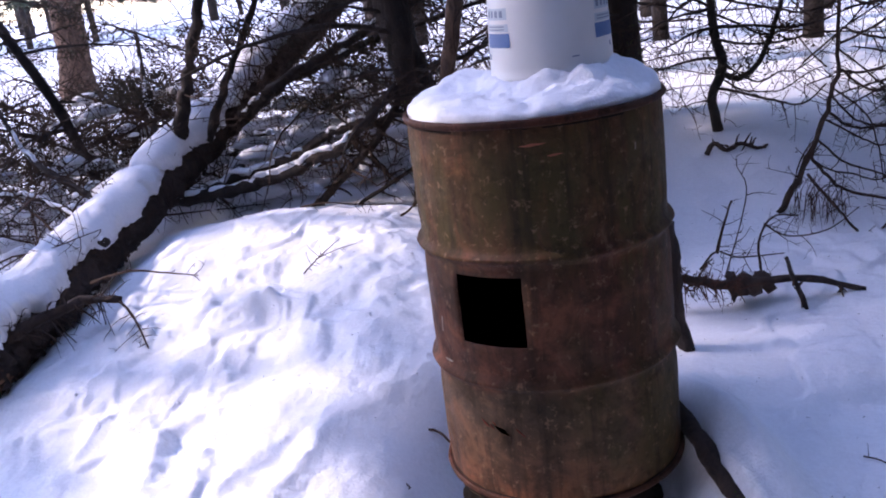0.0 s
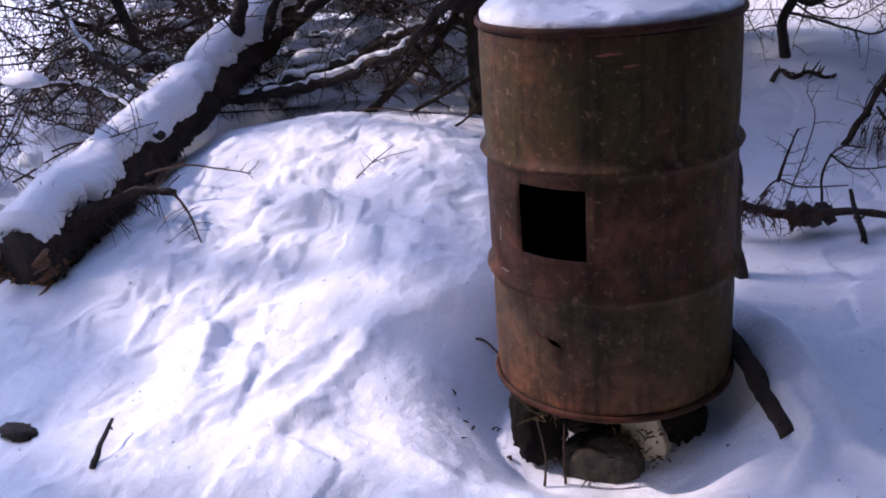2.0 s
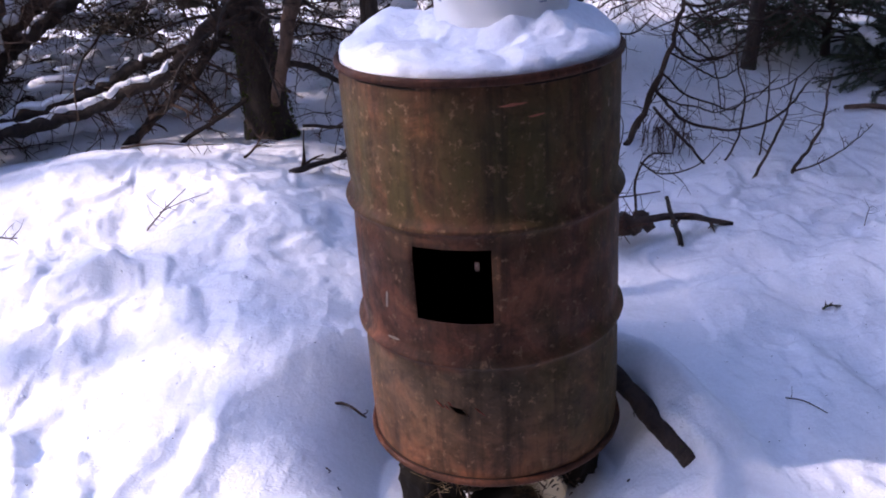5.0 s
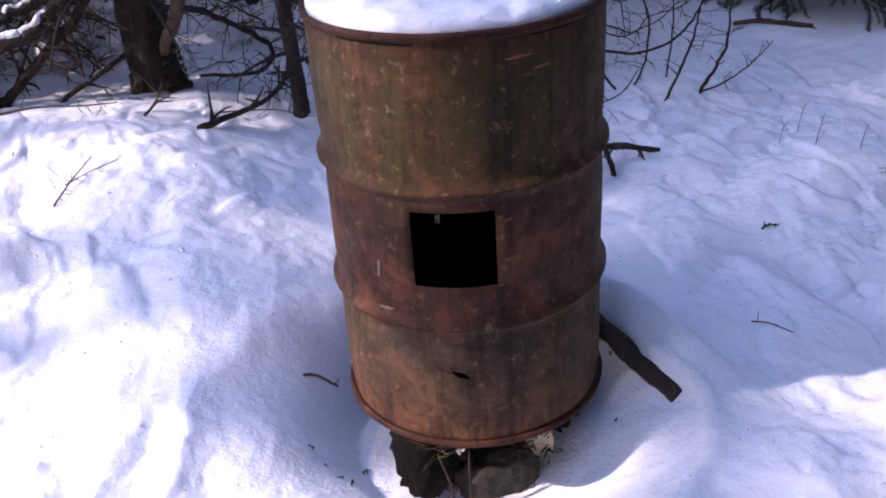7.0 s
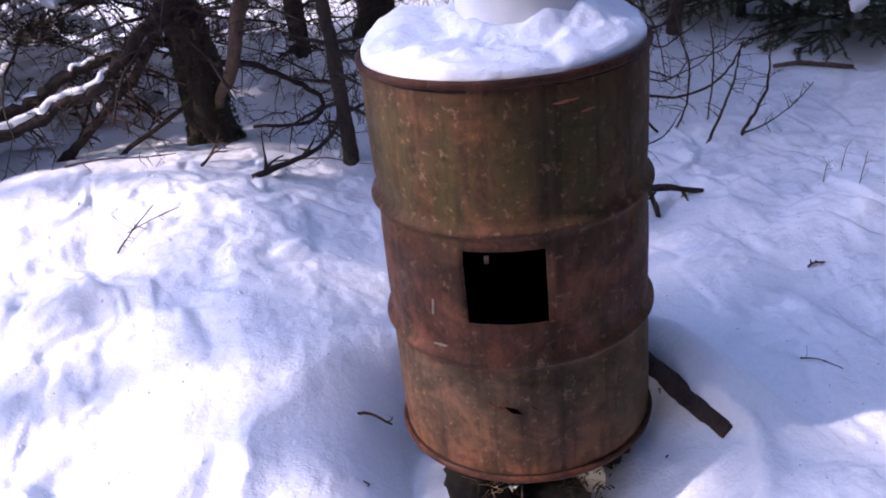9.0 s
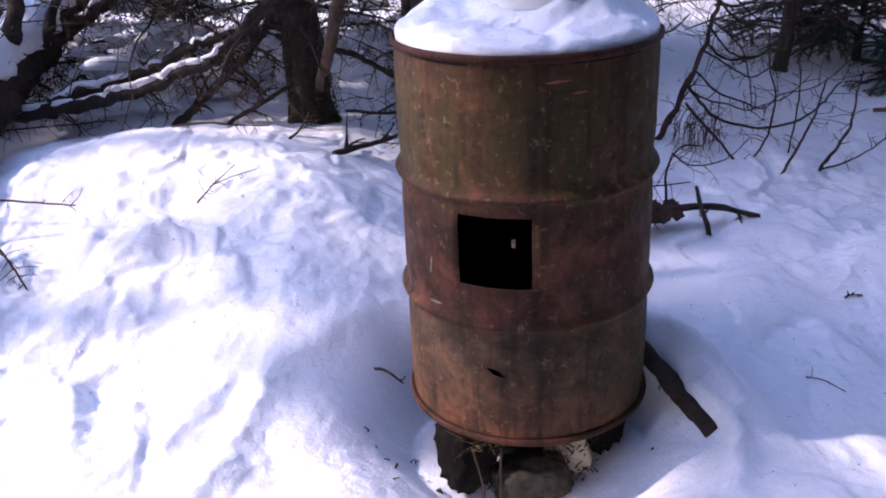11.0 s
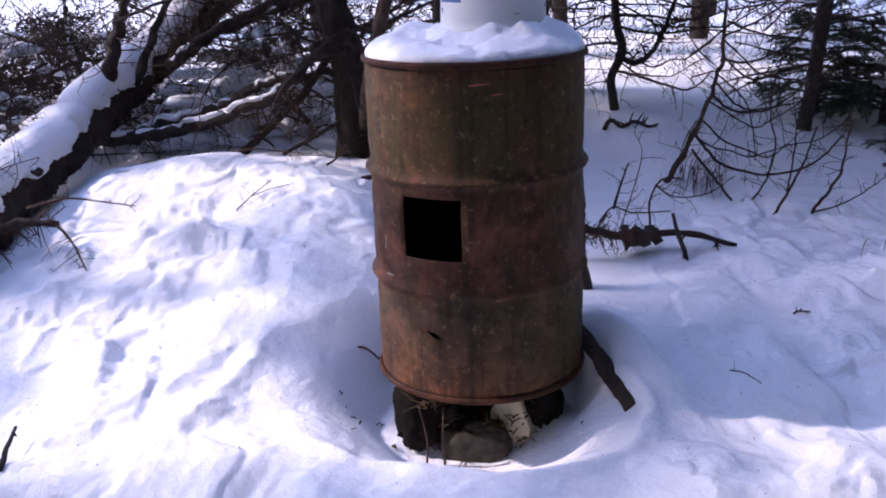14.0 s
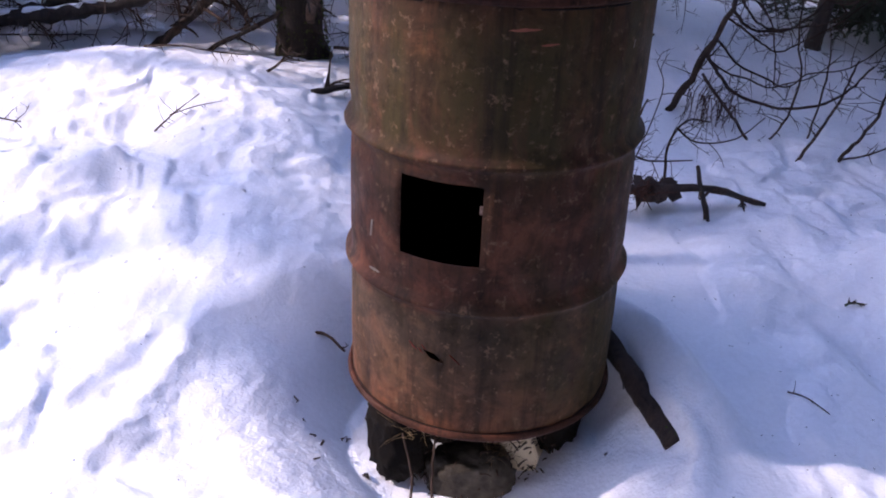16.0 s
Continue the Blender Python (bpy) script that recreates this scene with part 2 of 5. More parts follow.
def vnoise(x, y, scale, seed=0):
    x, y = np.asarray(x, float) / scale, np.asarray(y, float) / scale
    ix, iy = np.floor(x).astype(np.int64), np.floor(y).astype(np.int64)
    fx, fy = x - ix, y - iy
    fx, fy = fx ** 3 * (fx * (fx * 6 - 15) + 10), fy ** 3 * (fy * (fy * 6 - 15) + 10)
    a, b = lattice(ix, iy, seed), lattice(ix + 1, iy, seed)
    c, d = lattice(ix, iy + 1, seed), lattice(ix + 1, iy + 1, seed)
    return (a + (b - a) * fx) * (1 - fy) + (c + (d - c) * fx) * fy


def hill(x, y, cx, cy, sx, sy, turn=0.0):
    c, s = math.cos(radians(turn)), math.sin(radians(turn))
    u, w = (x - cx) * c + (y - cy) * s, -(x - cx) * s + (y - cy) * c
    return np.exp(-0.5 * ((u / sx) ** 2 + (w / sy) ** 2))


def step(a, b, v):
    t = np.clip((v - a) / (b - a), 0, 1)
    return t * t * (3 - 2 * t)


# boot prints: x, y, turn, half length, half width, depth
PRINTS = [
    (-1.22, -0.20, 40, 0.08, 0.06, 0.018), (-0.93, 0.50, 120, 0.10, 0.07, 0.03), (-0.66, 0.66, 20, 0.09, 0.06, 0.03),
    (-1.10, 0.74, 60, 0.09, 0.07, 0.025), (-0.55, -0.55, 40, 0.10, 0.07, 0.015), (-0.90, -0.60, 15, 0.12, 0.08, 0.018),
    (-0.70, 1.15, 150, 0.10, 0.08, 0.025), (0.72, 0.02, 60, 0.12, 0.08, 0.028), (0.98, -0.12, 100, 0.11, 0.08, 0.025),
    (0.85, -0.42, 20, 0.12, 0.08, 0.022), (1.25, 0.12, 80, 0.12, 0.08, 0.022), (0.45, -0.78, 20, 0.14, 0.06, 0.025),
    (-0.15, -0.85, 5, 0.14, 0.065, 0.025), (1.45, -0.35, 65, 0.12, 0.08, 0.02), (1.15, 0.55, 130, 0.12, 0.08, 0.02),
]


# deep clear boot prints with steep walls: x, y, turn, half length, half width, depth
BOOTS = [(-1.055, 0.08, 96, 0.17, 0.062, 0.030), (-0.765, 0.00, 60, 0.125, 0.055, 0.020), (-0.70, -0.78, 12, 0.13, 0.05, 0.018), (0.62, -0.72, 160, 0.13, 0.05, 0.018)]


def height(x, y):
    x, y = np.asarray(x, float), np.asarray(y, float)
    k = 0.22
    rise = k * np.logaddexp(0, (y + 0.05) / k)
    far = np.maximum(y - 3.0, 0)
    h = -0.062 + 0.118 * np.minimum(rise, 3.0) + 0.022 * np.minimum(far, 60)
    h = h + 0.145 * hill(x, y, -0.74, 1.05, 0.46, 0.56, 10) + 0.075 * hill(x, y, -0.50, 0.66, 0.17, 0.34)
    h = h + 0.088 * hill(x, y, -1.22, 1.38, 0.36, 0.30, -15) + 0.035 * hill(x, y, -0.75, 1.45, 0.40, 0.22) + 0.075 * hill(x, y, -1.52, 0.95, 0.20, 0.48, -8) - 0.05 * hill(x, y, -1.75, -0.2, 0.35, 0.5) + 0.035 * hill(x, y, 1.0, 0.25, 0.40, 0.40)
    h = h + 0.035 * hill(x, y, 0.52, 0.03, 0.10, 0.30, 38) + 0.115 * hill(x, y, 0.408, -0.055, 0.17, 0.042, -71) + 0.03 * hill(x, y, 0.42, 0.22, 0.12, 0.16) + 0.03 * hill(x, y, 1.25, 0.32, 0.35, 0.2)
    h = h + 0.13 * hill(x, y, 0.88, 2.35, 0.42, 0.40)
    h = h - 0.03 * hill(x, y, 0.80, 0.12, 0.12, 0.22, 20)
    h = h + 0.020 * hill(x, y, -0.685, 0.02, 0.135, 0.030, 72) + 0.020 * hill(x, y, -0.80, -0.22, 0.10, 0.03, 20) + 0.02 * hill(x, y, -1.12, 0.25, 0.12, 0.03, 60)
    # a trodden shelf in front
    edge = -0.42 - 0.22 * step(-0.60, -0.25, x) + 0.03 * np.sin(x * 5.0) + 0.03 * vnoise(x, y, 0.25, 5)
    h = h - 0.050 * step(0.0, 0.14, edge - y) * step(-2.0, -1.0, x) * (1 - step(0.5, 1.1, x))
    dug = (1 - step(0.1, 0.55, x)) * step(-2.2, -1.2, x) * (1 - step(1.5, 2.0, y))
    for px, py, turn, a, b, depth in PRINTS:
        g = hill(x, y, px, py, a, b, turn) + 0.10 * vnoise(x, y, 0.05, 31)
        h = h - 0.6 * depth * step(0.30, 0.85, g) + 0.22 * depth * hill(x, y, px, py, a * 1.35, b * 1.6, turn)
    for px, py, turn, a, b, depth in BOOTS:
        c, s = math.cos(radians(turn)), math.sin(radians(turn))
        u, w = (x - px) * c + (y - py) * s, -(x - px) * s + (y - py) * c
        w = w + 0.010 * vnoise(x, y, 0.07, 51)
        d = ((np.abs(u) / a) ** 4 + (np.abs(w) / b) ** 4) ** 0.25 + 0.16 * vnoise(x, y, 0.06, 52) + 0.07 * vnoise(x, y, 0.025, 53)
        h = h - 0.8 * depth * (1 - step(0.35, 1.22, d)) * (1 + 0.35 * u / a) + 0.16 * depth * np.exp(-((d - 1.30) / 0.2) ** 2)
    rough = (0.30 + 0.70 * step(-0.30, 0.35, vnoise(x, y, 0.42, 21))) * (0.35 + 0.65 * step(0.50, 0.78, np.hypot(x, y)))
    rough = np.maximum(rough, 0.95 * hill(x, y, -0.85, 0.75, 0.30, 0.40))
    lump = vnoise(x, y, 0.34, 1) * 0.6 + vnoise(x, y, 0.16, 2) * 0.32
    near = step(-2.3, -1.15, y) * (1 - step(1.7, 2.8, y)) * step(-2.8, -1.7, x) * (1 - step(1.85, 3.0, x))
    right = step(0.45, 0.8, x) * (1 - step(0.9, 1.6, y))
    h = h + (0.25 + 0.75 * near) * lump * (0.013 + 0.016 * dug + 0.022 * right)
    wx = x + 0.05 * vnoise(x, y, 0.14, 8)
    wy = y + 0.05 * vnoise(x, y, 0.14, 18)
    # soft trodden lumps, with crumbs only on the broken top of the bank and along the front lip
    soft = vnoise(wx, wy, 0.095, 9) * 0.55 + vnoise(wx, wy, 0.052, 10) * 0.30 + vnoise(wx, wy, 0.028, 11) * 0.15
    h = h + near * (0.35 + 0.65 * rough) * (0.0085 + 0.004 * dug + 0.008 * right) * soft
    broken = np.maximum(hill(x, y, -0.95, 0.85, 0.32, 0.30), 0.9 * hill(x, y, -0.48, -0.36, 0.20, 0.10, -25))
    crumb = np.abs(vnoise(wx, wy, 0.060, 14)) * 0.6 + np.abs(vnoise(wx, wy, 0.026, 15)) * 0.4
    clear = step(0.55, 0.75, np.hypot(x, y))
    h = h + near * 0.009 * (0.3 + 0.7 * rough) * clear * (crumb - 0.25)
    # lumps and crumbs of many sizes
    amount = np.maximum(broken, 0.6 * right) + 0.45 * dug * rough
    for size, tall, seed in ((0.20, 0.017, 61), (0.11, 0.012, 62), (0.060, 0.0065, 63), (0.030, 0.0030, 64)):
        h = h + near * clear * amount * tall * vnoise(wx, wy, size, seed)
    # slabs of trodden crust with an edge on one side
    slab = vnoise(wx, wy, 0.26, 41)
    h = h + near * (0.010 * dug + 0.016 * right) * step(0.02, 0.16, slab) + near * 0.008 * rough * step(0.30, 0.42, vnoise(wx, wy, 0.12, 43))
    h = h + near * (vnoise(x, y, 0.030, 6) * 0.0012 * (0.6 + dug) + vnoise(x, y, 0.014, 7) * 0.0008 * (0.4 + dug))
    # the hollow that the drum stands in
    r = np.hypot(x, y)
    az = np.degrees(np.arctan2(y, x))
    lip = np.interp(az, [-180, -150, -110, -85, -55, -38, -25, 0, 40, 90, 130, 165, 180], [0.66, 0.58, 0.53, 0.53, 0.55, 0.52, 0.40, 0.325, 0.33, 0.36, 0.48, 0.64, 0.66])
    lip = lip + 0.012 * vnoise(x, y, 0.11, 12)
    foot = np.interp(az, [-180, -150, -110, -60, -30, 0, 60, 120, 180], [0.30, 0.32, 0.31, 0.30, 0.29, 0.27, 0.27, 0.28, 0.30])
    s = np.clip((lip - r) / (lip - foot), 0, 1)
    front = step(-160, -125, az) * (1 - step(-15, 5, az))
    s = front * s ** 0.85 + (1 - front) * s ** 1.8
    h = h + 0.012 * np.exp(-((r - lip - 0.02) / 0.022) ** 2) * step(-130, -100, az) * (1 - step(-40, -20, az))
    floor = -0.190 - 0.015 * step(-0.30, -0.10, x) + 0.012 * vnoise(x, y, 0.1, 13)
    return h * (1 - s) + floor * s + 0.075 * hill(x, y, 0.285, -0.17, 0.10, 0.13, 25)


def ground_z(x, y):
    return float(height(x, y))


def ticks(lo, hi, fine, reach):
    a = list(np.arange(lo, hi, fine))
    for s, start in ((1, a[-1]), (-1, a[0])):
        p, d = start, fine
        while abs(p - start) < reach:
            d = d * 1.085
            p += s * d
            a.append(p)
    return np.array(sorted(a))


xs, ys = ticks(-1.75, 1.9, 0.0085, 420), ticks(-1.2, 1.75, 0.0085, 420)
gx, gy = np.meshgrid(xs, ys)
gz = height(gx, gy)
nx, ny = len(xs), len(ys)
me = bpy.data.meshes.new("ground")
me.vertices.add(nx * ny)
me.vertices.foreach_set("co", np.stack([gx, gy, gz], -1).ravel())
idx = np.arange(nx * ny).reshape(ny, nx)
quads = np.stack([idx[:-1, :-1], idx[:-1, 1:], idx[1:, 1:], idx[1:, :-1]], -1).reshape(-1, 4)
me.loops.add(quads.size)
me.loops.foreach_set("vertex_index", quads.ravel())
me.polygons.add(len(quads))
me.polygons.foreach_set("loop_start", np.arange(0, quads.size, 4))
me.polygons.foreach_set("use_smooth", np.ones(len(quads), bool))
me.update(calc_edges=True)
me.materials.append(SNOW)
tagged(new("ground", me), "trampled and drifted snow over the whole forest floor", "snow", kind="structure")


# ---------------------------------------------------------------- the drum
DRUM_R, DRUM_H = 0.2865, 0.875


def drum_radius(z):
    r = DRUM_R
    for zr in (0.298, 0.585):
        r += 0.0125 * math.exp(-((z - zr) / 0.0105) ** 2) - 0.003 * math.exp(-((abs(z - zr) - 0.030) / 0.012) ** 2)
    return r - 0.004 * math.exp(-((z - 0.0) / 0.03) ** 2) - 0.003 * math.exp(-((z - DRUM_H) / 0.03) ** 2)


def round_point(angle, z, r):
    """angle in degrees, 0 at the front (-y), positive towards +x."""
    a = radians(angle)
    return Vector((math.sin(a) * r, -math.cos(a) * r, z))


def build_drum():
    drum = thing("oil_drum", (0, 0, 0), "rusty steel oil drum with a square hole, standing on stones", "drum")
    hole = (-43.6, -11.6, 0.389, 0.546)
    slit_a, slit_z = -27.9, 0.185
    back = (171.6, 174.2, 0.236, 0.262)
    angles = sorted(set([round(-180 + 2.5 * i, 3) for i in range(144)]) - {a for a in (-42.5, -45.0, -12.5, -10.0, -27.5, 170.0, 175.0, 177.5)} | {hole[0], hole[1], -30.0, slit_a - 1.0 + 3.0, back[0], back[1]})
    zs = sorted({0.004, 0.012, 0.03, 0.05, 0.08, 0.11, 0.14, 0.176, 0.194, 0.21, back[2], back[3], 0.275, 0.32, 0.34, 0.365, hole[2], 0.43, 0.47, 0.51, hole[3], 0.56, 0.62, 0.65, 0.69, 0.73, 0.77, 0.81, 0.84, 0.86, 0.871} | {0.298 + d for d in (-0.018, -0.011, -0.005, 0, 0.005, 0.011, 0.018)} | {0.585 + d for d in (-0.018, -0.011, -0.005, 0, 0.005, 0.011, 0.018)})
    s = Soup()
    na, nz = len(angles), len(zs)
    ca = [i for i, a in enumerate(angles) if abs(a + 30.0) < 0.01][0]
    for j, z in enumerate(zs):
        for i, a in enumerate(angles):
            aa, zz = a, z
            if abs(z - 0.176) < 1e-6 or abs(z - 0.194) < 1e-6:
                # the torn slit is a lozenge that leans to one side
                low = z < 0.185
                if i == ca:
                    aa, zz = (slit_a - 1.0, slit_z - 0.007) if low else (slit_a - 4.4, slit_z + 0.0105)
                elif i == ca + 1:
                    aa, zz = (slit_a + 4.6, slit_z - 0.0115) if low else (slit_a + 1.0, slit_z + 0.006)
            dent = 0.0022 * noise.noise(Vector((a * 0.035, z * 4.0, 1.7))) + 0.0012 * noise.noise(Vector((a * 0.13, z * 13.0, 4.1)))
            r = drum_radius(zz) + dent
            if i in (ca, ca + 1) and abs(z - 0.185) < 0.012:
                r += 0.003
            s.v.append(tuple(round_point(aa, zz, r)))
    for j in range(nz - 1):
        for i in range(na):
            a0, a1 = angles[i], angles[(i + 1) % na] + (360 if i == na - 1 else 0)
            z0, z1 = zs[j], zs[j + 1]
            am, zm = (a0 + a1) / 2, (z0 + z1) / 2
            if hole[0] < am < hole[1] and hole[2] < zm < hole[3]:
                continue
            if back[0] < am < back[1] and back[2] < zm < back[3]:
                continue
            if i == ca and 0.176 < zm < 0.194:
                continue
            k = (i + 1) % na
            s.f.append((j * na + i, j * na + k, (j + 1) * na + k, (j + 1) * na + i))
    me = s.mesh("body", RUST)
    me.materials.append(SCORCH)
    body = part("body", me, RUST, drum, "rust-brown ribbed steel shell")
    solid = body.modifiers.new("thickness", "SOLIDIFY")
    solid.thickness, solid.offset, solid.material_offset, solid.material_offset_rim = 0.0022, -1.0, 1, 0

    for name, z0, label in (("top_rim", DRUM_H - 0.007, "rolled rusty upper rim"), ("bottom_rim", 0.007, "rolled rusty lower rim")):
        s, n, m = Soup(), 144, 10
        for i in range(n):
            for k in range(m):
                a, t = 360.0 * i / n, 2 * math.pi * k / m
                w = 0.0012 * noise.noise(Vector((a * 0.06, z0, 3.0)))
                s.v.append(tuple(round_point(a, z0 + math.sin(t) * 0.0085 + w, DRUM_R + 0.0018 + math.cos(t) * 0.0062 + w)))
        for i in range(n):
            for k in range(m):
                s.f.append((i * m + k, ((i + 1) % n) * m + k, ((i + 1) % n) * m + (k + 1) % m, i * m + (k + 1) % m))
        part(name, s, RIM_RUST, drum, label)

    for name, z0 in (("lid", DRUM_H - 0.018), ("base", 0.016)):
        s, n = Soup(), 96
        for k, (r, dz) in enumerate(((0.0, 0.002), (0.12, 0.002), (0.24, 0.0), (0.2845, 0.0), (0.2845, -0.003), (0.12, -0.001), (0.0, -0.001))):
            for i in range(n):
                s.v.append(tuple(round_point(360.0 * i / n, z0 + dz, max(r, 0.0005))))
        for k in range(6):
            for i in range(n):
                s.f.append((k * n + i, k * n + (i + 1) % n, (k + 1) * n + (i + 1) % n, (k + 1) * n + i))
        part(name, s, SCORCH, drum, "rusted steel disc")

    # knife cuts beside the slit
    raw = plain_material("raw_red_cut", (0.10, 0.022, 0.014), (0.17, 0.040, 0.026), 40, 0.8)
    for a, z, ln in ((-36.5, 0.196, 0.020), (-33.0, 0.190, 0.012), (-19.0, 0.186, 0.022), (-31.5, 0.199, 0.012)):
        s = Soup()
        s.tube([round_point(a - ln * 95, z + ln * 0.42, drum_radius(z) + 0.0008), round_point(a, z, drum_radius(z) + 0.0016), round_point(a + ln * 95, z - ln * 0.42, drum_radius(z) + 0.0008)], [0.0006, 0.0019, 0.0006], 5)
        part("cut_mark", s, raw, drum, "thin red-edged cut in the steel")
    # scuffs that show brighter metal and old red paint
    chip = plain_material("red_primer", (0.24, 0.068, 0.036), (0.38, 0.130, 0.075), 30, 0.8)
    worn = plain_material("worn_steel", (0.160, 0.125, 0.095), (0.300, 0.250, 0.200), 35, 0.7)
    for a, z, w, hgt, mat in ((-1.5, 0.824, 0.028, 0.0030, chip), (7.0, 0.800, 0.017, 0.0026, chip), (-59.5, 0.41, 0.0030, 0.020, worn), (-58.0, 0.322, 0.020, 0.0035, worn), (44.0, 0.785, 0.0022, 0.008, worn)):
        s = Soup()
        n = 9
        rr = random.Random(int(a * 10))
        for i in range(n):
            t = -1 + 2 * i / (n - 1)
            for up in (-1, 1):
                edge = hgt * (1 - abs(t) ** 3) * rr.uniform(0.5, 1.1) if w > hgt else hgt * (0.85 + 0.15 * rr.random())
                lean = 0.4 * hgt * t if w > hgt else 0.0
                ang = a + math.degrees((t * w + (0.12 * up * hgt if w < hgt else 0)) / DRUM_R)
                s.v.append(tuple(round_point(ang, z + up * edge + lean, drum_radius(z) + 0.0026)))
        for i in range(n - 1):
            s.f.append((2 * i, 2 * i + 2, 2 * i + 3, 2 * i + 1))
        part("scuff", s, mat, drum, "worn streak on the steel")
    return drum


build_drum()


def build_drum_snow():
    """The cap of snow on the lid."""
    s, n, m = Soup(), 160, 46
    for j in range(m + 1):
        u = j / m
        for i in range(n):
            a = 360.0 * i / n
            edge = 0.279 + 0.006 * noise.noise(Vector((math.cos(radians(a)) * 2.2, math.sin(radians(a)) * 2.2, 5.0))) + 0.003 * noise.noise(Vector((math.cos(radians(a)) * 9, math.sin(radians(a)) * 9, 2.0)))
            if u < 0.16:
                t = u / 0.16
                r = edge + 0.004 * math.sin(t * math.pi)
                prof = t * 0.6
            else:
                t = (u - 0.16) / 0.84
                r = edge * (1 - t)
                prof = 0.6 + 0.4 * min(1.0, (t * 5) ** 0.6)
            p = round_point(a, 0, r)
            top = 0.034 + 0.010 * noise.noise(Vector((p.x * 5, p.y * 5, 0.3))) + 0.012 * noise.noise(Vector((p.x * 13, p.y * 13, 1.3))) + 0.010 * noise.noise(Vector((p.x * 30, p.y * 30, 2.3))) + 0.004 * noise.noise(Vector((p.x * 70, p.y * 70, 2.9)))
            # piled higher to the rear left and the right, hollow round the pail
            top += 0.024 * math.exp(-((p.x + 0.155) ** 2 + (p.y - 0.12) ** 2) / 0.0075) + 0.030 * math.exp(-((p.x - 0.235) ** 2 + (p.y + 0.02) ** 2) / 0.0035)
            top += 0.016 * math.exp(-((p.x - 0.10) ** 2 + (p.y + 0.16) ** 2) / 0.006) + 0.026 * math.exp(-(((p.x - 0.052) ** 2 + p.y ** 2) / 0.024) ** 3)
            near_pail = math.hypot(p.x - 0.052, p.y)
            top += 0.015 * math.exp(-((near_pail - 0.145) / 0.030) ** 2) * (1 + 0.8 * noise.noise(Vector((p.x * 16, p.y * 16, 7.1))))
            s.v.append((p.x, p.y, DRUM_H - 0.012 + max(0.0, prof) * (top + 0.012)))
    for j in range(m):
        for i in range(n):
            s.f.append((j * n + i, j * n + (i + 1) % n, (j + 1) * n + (i + 1) % n, (j + 1) * n + i))
    return single("snow_cap", s, SNOW, "lumpy white snow heaped on the drum lid", "snow")


build_drum_snow()


def build_pail():
    pail = thing("plastic_pail", (0.052, 0.0, 0.928), "white plastic pail upside down on the drum", "pail")
    cx, cy, z0 = 0.052, 0.0, 0.926
    prof = [(0.1365, 0.0), (0.1385, 0.002), (0.1385, 0.010), (0.1365, 0.012), (0.1355, 0.030), (0.1350, 0.05), (0.1215, 0.345), (0.1185, 0.352), (0.10, 0.354), (0.0, 0.351)]
    s, n = Soup(), 96
    for r, z in prof:
        for i in range(n):
            a = 2 * math.pi * i / n
            s.v.append((cx + math.sin(a) * max(r, 0.0005), cy - math.cos(a) * max(r, 0.0005), z0 + z))
    for k in range(len(prof) - 1):
        for i in range(n):
            s.f.append((k * n + i, k * n + (i + 1) % n, (k + 1) * n + (i + 1) % n, (k + 1) * n + i))
    body = part("body", s, PLASTIC, pail, "plain white plastic wall")
    mod = body.modifiers.new("thickness", "SOLIDIFY")
    mod.thickness = 0.0022

    def patch(name, a0, a1, zl, zh, mat, label, out=0.0012):
        q, k = Soup(), 10
        for i in range(k + 1):
            a = radians(a0 + (a1 - a0) * i / k)
            for z in (zl, zh):
                r = 0.1350 + (0.1215 - 0.1350) * (z - 0.05) / 0.295 + out
                q.v.append((cx + math.sin(a) * r, cy - math.cos(a) * r, z0 + z))
        for i in range(k):
            q.f.append((2 * i, 2 * i + 2, 2 * i + 3, 2 * i + 1))
        part(name, q, mat, pail, label)

    for a0, a1 in ((-78, -40), (44, 80)):
        patch("label_panel", a0, a1, 0.074, 0.104, BLUE_INK, "blue printed label panel")
        patch("label_panel", a0 + 1, a1 - 1, 0.107, 0.123, GREY_INK, "pale blue printed label panel")
        patch("label_panel", a0 + 2, a1 - 2, 0.132, 0.156, GREY_INK, "pale printed label panel with bars")
        for k in range(4):
            w = (a1 - a0 - 8) / 4
            patch("print_bar", a0 + 4 + k * w, a0 + 4 + k * w + w * 0.6, 0.137, 0.151, DARK_INK, "slate printed bar", 0.0018)
        for z in (0.111, 0.117):
            patch("print_bar", a0 + 4, a1 - 6, z, z + 0.0022, DARK_INK, "thin slate printed line", 0.0018)
    patch("print_bar", -77, -72, 0.048, 0.060, DARK_INK, "small dark mark")
    patch("print_bar", 17, 24, 0.043, 0.0455, DARK_INK, "small dark scuff")
    patch("print_bar", 66, 70, 0.052, 0.062, DARK_INK, "small dark mark")


build_pail()


